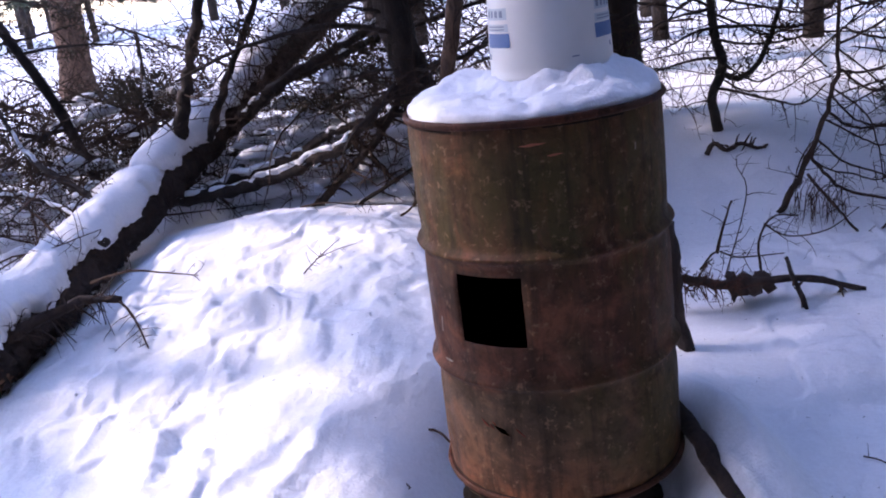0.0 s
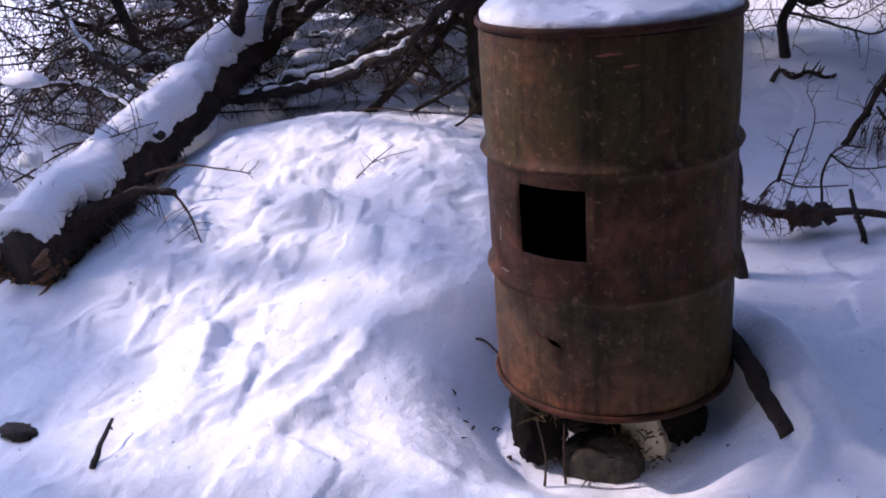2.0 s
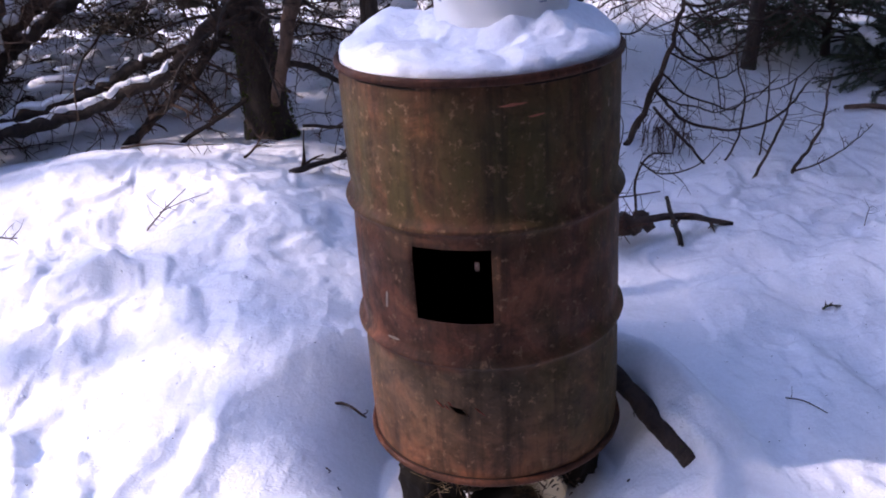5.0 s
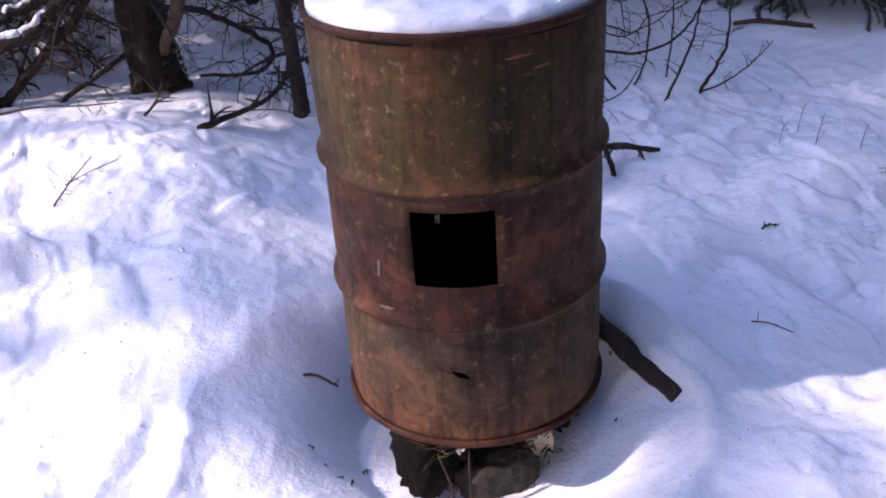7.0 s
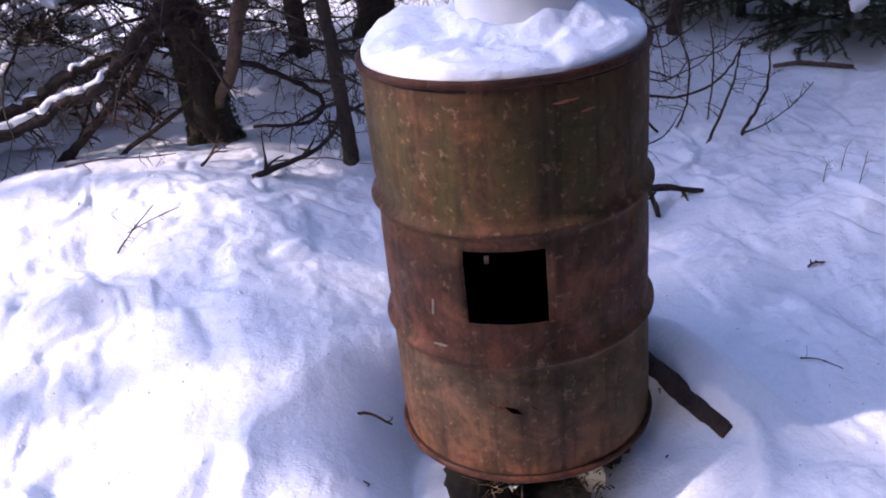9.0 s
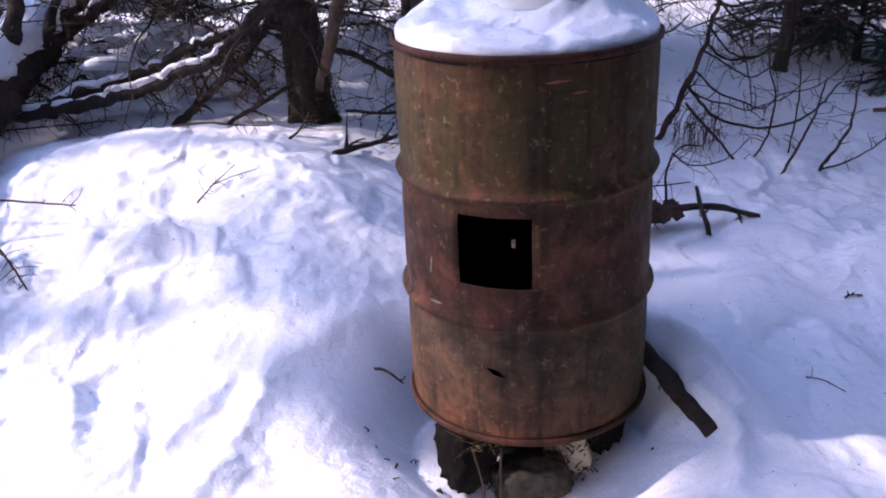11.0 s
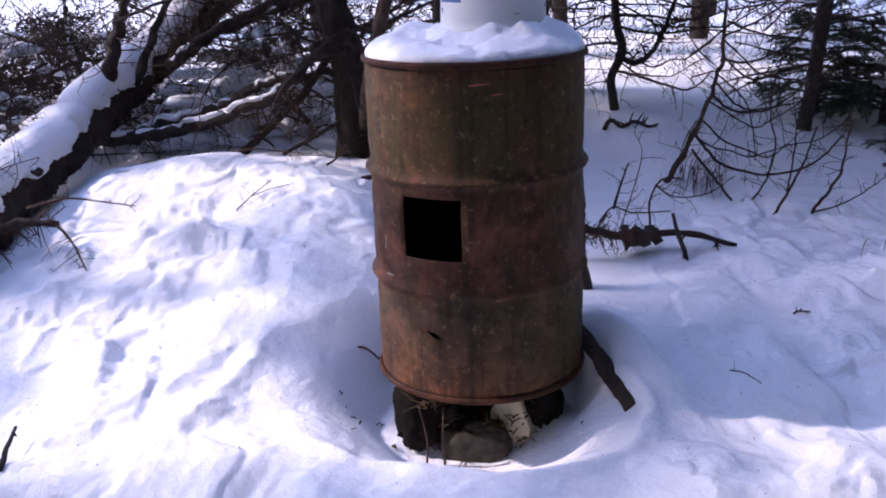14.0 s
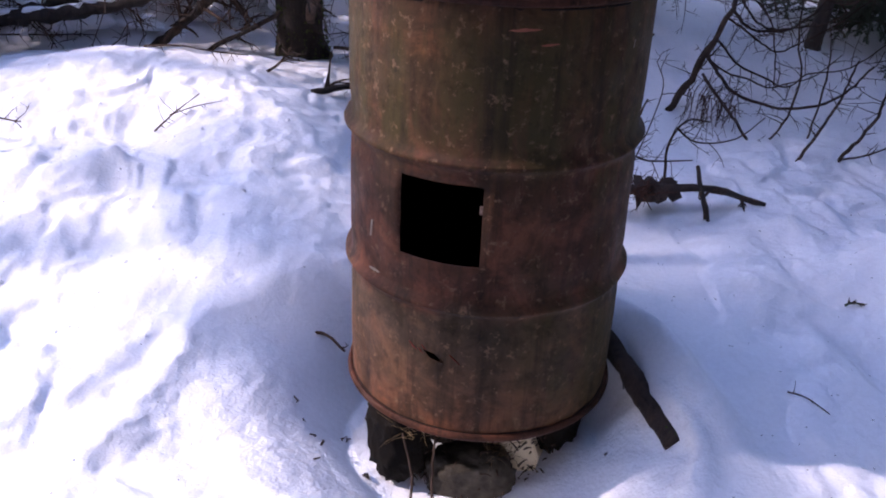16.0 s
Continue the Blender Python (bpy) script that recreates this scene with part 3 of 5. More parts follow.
# ---------------------------------------------------------------- what the drum stands on
def boulder(name, at, size, mat, label, seed, turn=0.0, category="stone", group="stones under the drum", jag=0.05):
    bm = bmesh.new()
    bmesh.ops.create_icosphere(bm, subdivisions=4, radius=1.0)
    for v in bm.verts:
        d = v.co.normalized()
        k = 1 + 0.20 * noise.noise(d * 1.6 + Vector((seed, 0, 0))) + 0.08 * noise.noise(d * 4.5 + Vector((0, seed, 0))) + jag * noise.noise(d * 9 + Vector((0, 0, seed))) + 0.4 * jag * noise.noise(d * 23)
        v.co = d * k
        v.co = Vector((math.copysign(abs(v.co.x) ** 0.8, v.co.x), math.copysign(abs(v.co.y) ** 0.8, v.co.y), math.copysign(abs(v.co.z) ** 0.75, v.co.z)))
    me = bpy.data.meshes.new(name)
    bm.transform(Matrix.Translation(at) @ Matrix.Rotation(radians(turn), 4, "Z") @ Matrix.Diagonal((*size, 1)))
    bm.to_mesh(me)
    bm.free()
    me.materials.append(mat)
    me.polygons.foreach_set("use_smooth", [True] * len(me.polygons))
    return tagged(new(name, me), label, category, group)


boulder("stone", (-0.185, -0.125, -0.098), (0.066, 0.062, 0.105), SHADED_STONE, "dark craggy stone propping up the drum", 3.0, 32, jag=0.26)
boulder("stone", (-0.030, -0.165, -0.185), (0.095, 0.058, 0.066), STONE, "low grey-brown stone in the snow under the drum", 7.0, -6, jag=0.13)
boulder("root_stump", (0.150, -0.055, -0.095), (0.062, 0.085, 0.100), SHADED_STONE, "black ragged stump of roots propping up the drum", 11.0, 20, "stump", "", 0.34)
# these last three are added to black out the shaded gap under the drum
boulder("stone", (-0.07, 0.06, -0.10), (0.13, 0.06, 0.125), SHADED_STONE, "near-black block filling the gap under the drum as shade", 15.0, 0)
boulder("gap_shade", (0.02, 0.10, -0.20), (0.17, 0.15, 0.085), SHADED_STONE, "near-black mound standing in for the shade under the drum", 23.0, 0, "soil")
boulder("stone", (0.09, 0.10, -0.10), (0.10, 0.05, 0.12), SHADED_STONE, "near-black block filling the gap under the drum as shade", 18.0, -20)


def build_cut_block():
    bm = bmesh.new()
    outline = [(-0.055, -0.07), (0.058, -0.07), (0.064, -0.022), (0.030, 0.055), (-0.020, 0.058), (-0.055, 0.02)]
    front = [bm.verts.new((x, -0.02, z)) for x, z in outline]
    back = [bm.verts.new((x * 1.02, 0.05, z)) for x, z in outline]
    bm.faces.new(front)
    bm.faces.new(list(reversed(back)))
    for i in range(len(outline)):
        k = (i + 1) % len(outline)
        bm.faces.new((front[k], front[i], back[i], back[k]))
    bmesh.ops.bevel(bm, geom=bm.edges[:], offset=0.003, segments=2, affect="EDGES")
    bmesh.ops.recalc_face_normals(bm, faces=bm.faces[:])
    bm.transform(Matrix.Translation((0.072, -0.115, -0.135)) @ Matrix.Rotation(radians(-24), 4, "Z") @ Matrix.Rotation(radians(-14), 4, "X"))
    me = bpy.data.meshes.new("wood_block")
    bm.to_mesh(me)
    bm.free()
    me.materials.append(PALE_WOOD)
    tagged(new("wood_block", me), "pale freshly cut wood block between the stones", "wood block")


build_cut_block()


def build_grass_tuft(at, seed, count, ln, label, mat=STRAW, name="grass_tuft"):
    rng, s = random.Random(seed), Soup()
    for _ in range(count):
        p = Vector(at) + Vector((rng.uniform(-0.03, 0.03), rng.uniform(-0.02, 0.02), -0.01))
        d = Vector((rng.uniform(-0.8, 0.8), rng.uniform(-0.8, 0.3), rng.uniform(0.3, 1.0))).normalized()
        line = [p]
        for k in range(3):
            d = (d + Vector((rng.uniform(-0.3, 0.3), rng.uniform(-0.3, 0.3), -0.25))).normalized()
            line.append(line[-1] + d * ln * rng.uniform(0.2, 0.4))
        s.tube(line, taper(4, 0.0007, 0.0003), 3, cap=False)
    return single(name, s, mat, label, "grass", "dead grass", kind="stuff")


build_grass_tuft((0.03, -0.165, -0.12), 5, 46, 0.055, "dry grass stalks on the stone under the drum")
build_grass_tuft((-0.16, -0.205, -0.03), 6, 18, 0.07, "dry straw hanging from the drum's foot")


rng, debris = random.Random(29), Soup()
for _ in range(210):
    a, r = radians(rng.uniform(-150, -25)), rng.uniform(0.10, 0.235)
    x, y = math.cos(a) * r, math.sin(a) * r
    z = ground_z(x, y) + rng.random() ** 2 * 0.10
    d = Vector((rng.uniform(-1, 1), rng.uniform(-1, 1), rng.uniform(-0.3, 0.9))).normalized() * rng.uniform(0.008, 0.04)
    debris.tube([(x, y, z), Vector((x, y, z)) + d * 0.5, Vector((x, y, z)) + d + Vector((0, 0, -0.006))], [0.002, 0.0017, 0.0006], 4, 0.3, rng)
single("root_litter", debris, TWIG, "dark roots and bark bits among the stones", "litter", kind="stuff")


def stick(name, pts, r0, r1, mat, label, category, seed=1, side=0, length=0.1, group="", radius=None, droop=0.0, sub=1, seg=8, rough=0.12, bits=4):
    """A stick or fallen branch: a stem with its side twigs."""
    rng = random.Random(seed)
    line = wobble(spline(pts, bits), r0 * 0.18, rng)
    ob = thing(name, pts[0], label, category, group)
    s = Soup()
    s.tube(line, taper(len(line), r0, r1), seg, rough, rng)
    part("stem", s, mat, ob)
    if side:
        s = Soup()
        twigs(s, line, rng, side, length, radius or r1 * 0.7, droop, sub)
        tagged(part("side_twig", s, TWIG, ob), kind="stuff")
    return ob


for pts in ([(-0.120, -0.235, -0.205), (-0.122, -0.230, -0.12), (-0.118, -0.225, -0.035)], [(-0.170, -0.245, -0.205), (-0.165, -0.235, -0.13), (-0.185, -0.215, -0.03)]):
    stick("stick", pts, 0.0035, 0.0022, TWIG, "thin dark stick standing under the drum", "stick", 3, group="sticks under the drum", seg=5, rough=0.05)
stick("twig", [(-0.430, 0.185, -0.085), (-0.392, 0.205, -0.045), (-0.345, 0.190, -0.040), (-0.302, 0.145, -0.060)], 0.0055, 0.0030, TWIG, "bent dark twig lying in the hollow by the drum", "twig", 4, 4, 0.03, seg=5)

# crumbs of bark in the hollow
rng = random.Random(12)
for k in range(11):
    a, r = radians(rng.uniform(165, 222)), rng.uniform(0.30, 0.42)
    if k > 7:
        a, r = radians(rng.uniform(-40, -10)), rng.uniform(0.30, 0.36)
    x, y = math.cos(a) * r, math.sin(a) * r
    z = ground_z(x, y)
    s = Soup()
    s.tube([(x, y, z - 0.003), (x + rng.uniform(-0.008, 0.008), y + rng.uniform(-0.008, 0.008), z + 0.006), (x + rng.uniform(-0.012, 0.012), y + rng.uniform(-0.012, 0.012), z + 0.008)], [0.002, 0.002 + 0.005 * rng.random() ** 2, 0.0015], 5, 0.4, rng)
    single("bark_crumb", s, BARK, "dark crumb of bark on the snow", "bark", "bark crumbs")


# ---------------------------------------------------------------- logs beside the drum
def build_log(name, pts, radii, mat, label, seed, ends=None, squash=1.0, seg=18, category="log", rough=0.07, group=""):
    rng = random.Random(seed)
    line = spline(pts, 8)
    n = len(line)
    rad = [radii[0] + (radii[1] - radii[0]) * i / (n - 1) for i in range(n)]
    s = Soup()
    s.tube(line, rad, seg)
    out = []
    for i, v in enumerate(s.v):
        c = line[min(i // seg, n - 1)]
        d = Vector(v) - c
        k = 1 + rough * 2.2 * noise.noise(Vector(v) * 19 + Vector((seed, 0, 0))) + rough * noise.noise(Vector(v) * 55)
        d = d * k
        d.z *= squash
        out.append(tuple(c + d))
    s.v = out
    return single(name, s, mat, label, category, group)


build_log("short_log", [(0.275, 0.055, 0.075), (0.315, -0.05, 0.032), (0.352, -0.165, -0.012), (0.388, -0.268, -0.050)], (0.020, 0.030), LOG_BARK, "short dark bark-covered log half sunk in snow by the drum", 4, rough=0.11, seg=30)
single_moss = Soup()
rng = random.Random(9)
for _ in range(160):
    p = Vector((0.387, -0.262, -0.047)) + Vector((rng.gauss(0, 0.012), rng.gauss(0, 0.012), rng.gauss(0, 0.014)))
    d = Vector((rng.uniform(-1, 1), rng.uniform(-1, 0.4), rng.uniform(-0.4, 1))).normalized() * 0.008
    q = d.orthogonal().normalized() * 0.0025
    single_moss.tri(p - q, p + q, p + d)
single("moss", single_moss, MOSS, "green moss on the end of the short log", "moss", kind="stuff")
build_log("leaning_slab", [(0.335, 0.44, 0.42), (0.350, 0.45, 0.30), (0.352, 0.45, 0.17), (0.372, 0.45, 0.06), (0.408, 0.45, -0.02)], (0.030, 0.020), LOG_BARK, "dark mossy slab of bark leaning behind the drum", 8, category="bark slab", rough=0.2)

# added backing: keeps bright snow from glaring through the rear hole
build_log("hole_backing", [(0.072, 0.388, 0.207), (0.068, 0.39, 0.12), (0.062, 0.40, 0.0)], (0.030, 0.034), TAN_BARK, "tan slab added behind the drum's rear hole to dim it", 18, category="bark slab", rough=0.25)

# the fallen branch behind the drum
limb = stick("fallen_branch", [(0.30, 0.70, 0.165), (0.42, 0.68, 0.165), (0.53, 0.68, 0.135), (0.66, 0.68, 0.135), (0.80, 0.68, 0.128), (0.97, 0.69, 0.075)], 0.019, 0.009, LOG_BARK, "brown fallen branch with a frayed root tangle on the snow", "branch", 21, 5, 0.10, seg=10, rough=0.24)
s = Soup()
rng = random.Random(31)
twigs(s, [(0.40, 0.66, 0.15), (0.62, 0.66, 0.12)], rng, 70, 0.085, 0.0026, 0.0, 2, 0.0, 1.0, 0.85)
tagged(part("root_tangle", s, RED_TWIG, limb, "tangle of thin reddish rootlets"), kind="stuff")
s = Soup()
s.tube(wobble(spline([(0.56, 0.70, 0.11), (0.63, 0.70, 0.125), (0.69, 0.69, 0.12)], 4), 0.006, rng), taper(9, 0.042, 0.026), 11, 0.35, rng)
part("knot", s, LOG_BARK, limb, "dark knotted butt of the branch")
stick("stake", [(0.723, 0.655, 0.215), (0.742, 0.655, 0.15), (0.768, 0.655, 0.085), (0.782, 0.655, 0.015)], 0.006, 0.010, GREY_BARK, "short lichen-flecked stick standing against the branch", "stick", 5, 5, 0.03, seg=7)
for k, (pts, r) in enumerate(((((0.545, 0.80, 0.20), (0.565, 0.80, 0.28), (0.595, 0.80, 0.37)), 0.006), (((0.575, 0.84, 0.10), (0.63, 0.84, 0.28), (0.652, 0.84, 0.40), (0.625, 0.85, 0.47)), 0.0025), (((0.68, 0.78, 0.10), (0.672, 0.78, 0.23), (0.715, 0.78, 0.31), (0.80, 0.80, 0.30)), 0.005), (((0.48, 0.74, 0.17), (0.53, 0.74, 0.225), (0.60, 0.74, 0.20), (0.74, 0.74, 0.20)), 0.004), (((0.69, 0.78, 0.29), (0.77, 0.80, 0.235), (0.90, 0.82, 0.24), (1.02, 0.9, 0.28)), 0.0035))):
    stick("twig", pts, r, r * 0.5, TWIG, "thin bare twig rising from the snow", "twig", 40 + k, 7, 0.13, "twigs behind the drum", 0.0016, seg=5)


# ---------------------------------------------------------------- the fallen spruce with its cover of snow
END_BARK = bark_material("torn_bark", (0.075, 0.034, 0.020), (0.46, 0.24, 0.13), 1.4)


def snow_shell(name, line, rad, thick, left, right, label, seed, gap=0.0, rag=0.35, seg=22, group="snow on branches"):
    """Snow lying on the upper side of a round limb: it follows the bark and ends in a ragged edge."""
    s, n = Soup(), len(line)
    for i, p in enumerate(line):
        t = (line[min(i + 1, n - 1)] - line[max(i - 1, 0)]).normalized()
        side = Vector((t.y, -t.x, 0)).normalized()
        up = side.cross(t)
        if up.z < 0:
            up = -up
        u = i / (n - 1)
        end = max(0.0, min(1.0, u * 14, (1 - u) * 14)) ** 0.5
        w = Vector((p.x, p.y, p.z)) * 1.0 + Vector((seed * 3.1, 0, 0))
        cover = max(0.0, min(1.0, (noise.noise(w * 3.2) + 0.25 * noise.noise(w * 14) + 0.75 - gap) * 2.0)) * end
        lo, hi = radians(left), radians(right)
        low = lo * (0.86 + 0.20 * noise.noise(w * 7))
        top = hi * (0.72 + rag * (1.2 * noise.noise(w * 6 + Vector((5, 0, 0))) + 0.55 * noise.noise(w * 19) + 0.25 * noise.noise(w * 55)))
        for k in range(seg + 1):
            a = lo + (hi - lo) * k / seg
            d = side * math.sin(a) + up * math.cos(a)
            q = w + d * (rad[i] * 2)
            edge = max(0.0, min(1.0, (top - a + 0.10 * noise.noise(q * 40)) / 0.45, (a - low) / 0.5))
            body = math.sqrt(1 - (1 - edge) ** 2)
            th = thick * body * cover * (0.85 + 0.40 * noise.noise(q * 4.5) + 0.10 * noise.noise(q * 13) + 0.03 * noise.noise(q * 45) + 0.30 * math.cos(a))
            r = rad[i] * 0.92 + th if th > 0.001 else rad[i] * 0.75
            s.v.append(tuple(p + d * r))
        s.v.append(tuple(p + (side * math.sin((lo + hi) / 2) + up * math.cos((lo + hi) / 2)) * rad[i] * 0.4))
    m = seg + 2
    for i in range(n - 1):
        for k in range(m):
            a, c = i * m + k, i * m + (k + 1) % m
            s.f.append((a, c, c + m, a + m))
    return single(name, s, SNOW, label, "snow", group)

LOG_LINE = [(-1.912, 0.52, 0.088), (-1.893, 0.64, 0.115), (-1.855, 0.80, 0.155), (-1.79, 1.15, 0.245), (-1.735, 1.50, 0.335), (-1.655, 1.90, 0.44), (-1.50, 2.35, 0.62), (-1.30, 2.75, 0.84), (-0.98, 3.3, 1.16)]


def build_fallen_tree():
    tree = thing("fallen_tree", LOG_LINE[0], "fallen dark-barked spruce lying propped up with bare broken limbs", "fallen tree")
    rng = random.Random(77)
    line = spline(LOG_LINE, 16)
    n, seg = len(line), 36
    rad = taper(n, 0.116, 0.072)
    s = Soup()
    s.tube(line, rad, seg)
    s.v = [tuple(Vector(v) + (Vector(v) - line[min(i // seg, n - 1)]) * (0.26 * noise.noise(Vector(v) * 9) + 0.20 * noise.noise(Vector(v) * 27) + 0.10 * noise.noise(Vector(v) * 60))) for i, v in enumerate(s.v)]
    part("trunk", s, LOG_BARK, tree, "dark flaking bark")
    # loose flakes all over the bark
    s = Soup()
    for _ in range(2200):
        k = rng.randrange(2, n - 3)
        a = rng.uniform(-2.3, 2.3)
        t = (line[k + 1] - line[k]).normalized()
        out = Vector((math.cos(a), 0, math.sin(a)))
        out = (out - t * out.dot(t)).normalized()
        w, side = t * rng.uniform(0.004, 0.014), t.cross(out) * rng.uniform(0.004, 0.012)
        c = line[k] + out * rad[k] * rng.uniform(0.92, 1.14)
        tilt = out * rng.uniform(0.0, 0.008)
        s.quad(c - w - side * 0.6 - out * 0.006, c + w * rng.uniform(0.5, 1) - side - out * 0.006, c + w + side + tilt, c - w * rng.uniform(0.3, 1) + side * rng.uniform(0.5, 1) + tilt)
    tagged(part("bark_scale", s, LOG_BARK, tree, "loose scales of dark bark"), kind="stuff")
    # torn end: ragged reddish bark, splinters of yellow wood underneath
    axis = (line[3] - line[0]).normalized()
    right = Vector((axis.y, -axis.x, 0)).normalized()
    up = right.cross(axis)
    for k in range(54):
        s = Soup()
        a = -3.6 + 4.2 * (k + rng.random()) / 54
        out = right * math.cos(a) + up * math.sin(a)
        base = line[0] + axis * rng.uniform(0.01, 0.12) + out * 0.096
        ln = rng.uniform(0.04, 0.11)
        tip = base - axis * ln + out * rng.uniform(-0.02, 0.03)
        s.tube([base + axis * 0.04, base + out * 0.004, base.lerp(tip, 0.6) + out * 0.008, tip], [0.007, 0.011, 0.009, 0.002], 5, 0.4, rng)
        part("bark_strip", s, END_BARK, tree, "torn strip of reddish bark")
    for k in range(15):
        s = Soup()
        a = rng.uniform(-2.2, -0.2)
        base = line[0] + axis * (0.02 + 0.026 * k) + right * math.cos(a) * 0.085 + up * (math.sin(a) * 0.085)
        ln = rng.uniform(0.02, 0.055) if k else 0.085
        tip = Vector((rng.uniform(-0.005, 0.03), rng.uniform(-0.03, 0.01), -ln))
        wd = 0.026 if k == 0 else rng.uniform(0.006, 0.013)
        s.tube([base + Vector((0, 0, 0.03)), base, base + tip * 0.6, base + tip], [wd, wd, wd * rng.uniform(0.6, 1.1), wd * rng.uniform(0.2, 0.7)], 5, 0.4, rng)
        part("splinter", s, SPLINTER if k < 3 or k % 3 == 0 else END_BARK, tree, "torn strip of yellow wood" if k < 3 or k % 3 == 0 else "hanging flap of brown bark")
    limbs = [
        ([(-1.640, 1.95, 0.47), (-1.57, 1.95, 0.70), (-1.492, 1.95, 0.908), (-1.40, 1.95, 1.19), (-1.33, 1.97, 1.75)], 0.034, 0.018, 34, 0.40),
        ([(-1.56, 1.93, 0.33), (-1.30, 1.92, 0.40), (-1.092, 1.90, 0.456), (-0.90, 1.87, 0.55), (-0.736, 1.85, 0.595), (-0.50, 1.84, 0.61)], 0.030, 0.016, 30, 0.30),
        ([(-1.63, 1.86, 0.33), (-1.40, 1.83, 0.355), (-1.156, 1.80, 0.405), (-0.95, 1.77, 0.47), (-0.754, 1.75, 0.56), (-0.55, 1.76, 0.75)], 0.030, 0.020, 34, 0.26),
        ([(-1.40, 2.25, 0.62), (-1.1, 2.2, 0.80), (-0.8, 2.1, 0.93), (-0.4, 2.0, 1.10)], 0.030, 0.014, 46, 0.42),
        ([(-1.35, 2.45, 0.72), (-1.05, 2.55, 0.80), (-0.7, 2.6, 0.90), (-0.2, 2.5, 1.02)], 0.026, 0.012, 46, 0.42),
        ([(-1.58, 1.75, 0.36), (-1.75, 2.1, 0.48), (-1.95, 2.5, 0.70), (-2.1, 2.9, 1.05)], 0.022, 0.010, 40, 0.40),
        ([(-1.66, 1.45, 0.38), (-1.95, 1.65, 0.45), (-2.3, 1.9, 0.60), (-2.6, 2.2, 0.85)], 0.020, 0.008, 40, 0.36),
        ([(-1.52, 2.05, 0.55), (-1.40, 2.2, 0.85), (-1.22, 2.3, 1.20), (-1.05, 2.4, 1.55)], 0.022, 0.010, 40, 0.42),
        ([(-1.66, 1.15, 0.35), (-1.86, 1.35, 0.42), (-2.15, 1.5, 0.50), (-2.4, 1.55, 0.48)], 0.016, 0.006, 28, 0.28),
    ]
    for k, (pts, r0, r1, count, ln) in enumerate(limbs):
        s = Soup()
        ls = wobble(spline(pts, 7), r0 * 0.35, rng)
        s.tube(ls, [r * rng.uniform(0.85, 1.2) for r in taper(len(ls), r0, r1)], 10, 0.14, rng)
        ob = part("limb", s, BARK, tree, "bare dark limb")
        if k != 0 and k != 7:
            snow_shell("branch_snow", spline(ls, 3), taper(3 * (len(ls) - 1) + 1, r0, r1), r0 * 0.55, -70, 62, "broken strip of snow lying along a bare limb", k, 0.50 if k == 2 else 0.68 if k == 1 else 0.78, 0.25, 12)
        s = Soup()
        twigs(s, ls, rng, int(count * 0.9), ln * 0.9, 0.0040, 0.03, 2, 0.05, 1.0, 0.8)
        tagged(part("twig_spray", s, TWIG, ob, "dense fine dead twigs"), kind="stuff")



build_fallen_tree()


def snow_on(name, pts, w0, w1, thick, label, seed, lift=0.6, lo=0, seg=26, bits=26):
    """A ragged ridge of snow lying along a line of bark."""
    line = spline(pts, bits)
    n = len(line)
    s = Soup()
    for i, p in enumerate(line):
        t = (line[min(i + 1, n - 1)] - line[max(i - 1, 0)])
        t.z = 0
        t.normalize()
        side = Vector((t.y, -t.x, 0))
        u = i / (n - 1)
        w = w0 + (w1 - w0) * u
        fade = min(1.0, u * 10, (1 - u) * 10) ** 0.5
        for k in range(seg):
            a = 2 * math.pi * k / seg
            x, z = math.cos(a), math.sin(a)
            q = p + side * (x * w) + Vector((0, 0, lift * w))
            ragged = 1 + 0.26 * noise.noise(q * 5 + Vector((seed, 0, 0))) + 0.12 * noise.noise(q * 17) + 0.08 * noise.noise(q * 48)
            zz = z * thick * ragged if z > 0 else z * w * 0.5 * (1 + 1.3 * noise.noise(q * 13) + 0.5 * noise.noise(q * 40))
            s.v.append(tuple(p + side * (x * w * fade * (0.94 + 0.16 * noise.noise(q * 8) + 0.10 * noise.noise(q * 30))) + Vector((0, 0, lift * w + zz * fade))))
    for i in range(n - 1):
        for k in range(seg):
            a, b = i * seg + k, i * seg + (k + 1) % seg
            s.f.append((a, b, b + seg, a + seg))
    s.f.append(tuple(reversed(range(seg))))
    s.f.append(tuple((n - 1) * seg + k for k in range(seg)))
    return single(name, s, SNOW, label, "snow", "snow on branches")


log_line = spline(LOG_LINE, 60)
log_rad = taper(len(log_line), 0.122, 0.078)
cut = 5 * 60 - 12
snow_shell("log_snow", [p + Vector((-0.012, 0, 0.012)) for p in log_line[10:cut]], log_rad[10:cut], 0.062, -88, 98, "thick snow along the fallen trunk with a ragged edge", 1, -1.0, 0.30, 40)
snow_shell("log_snow", [p + Vector((-0.02, 0, 0.015)) for p in log_line[cut - 14:]], log_rad[cut - 14:], 0.060, -90, 92, "thick snow along the upper fallen trunk", 2, -0.15, 0.30, 40)
snow_on("log_snow", [(-1.85, 1.55, 0.445), (-1.82, 1.62, 0.452), (-1.78, 1.69, 0.455)], 0.055, 0.045, 0.045, "rounded lump of snow on the fallen trunk", 9, 0.2)

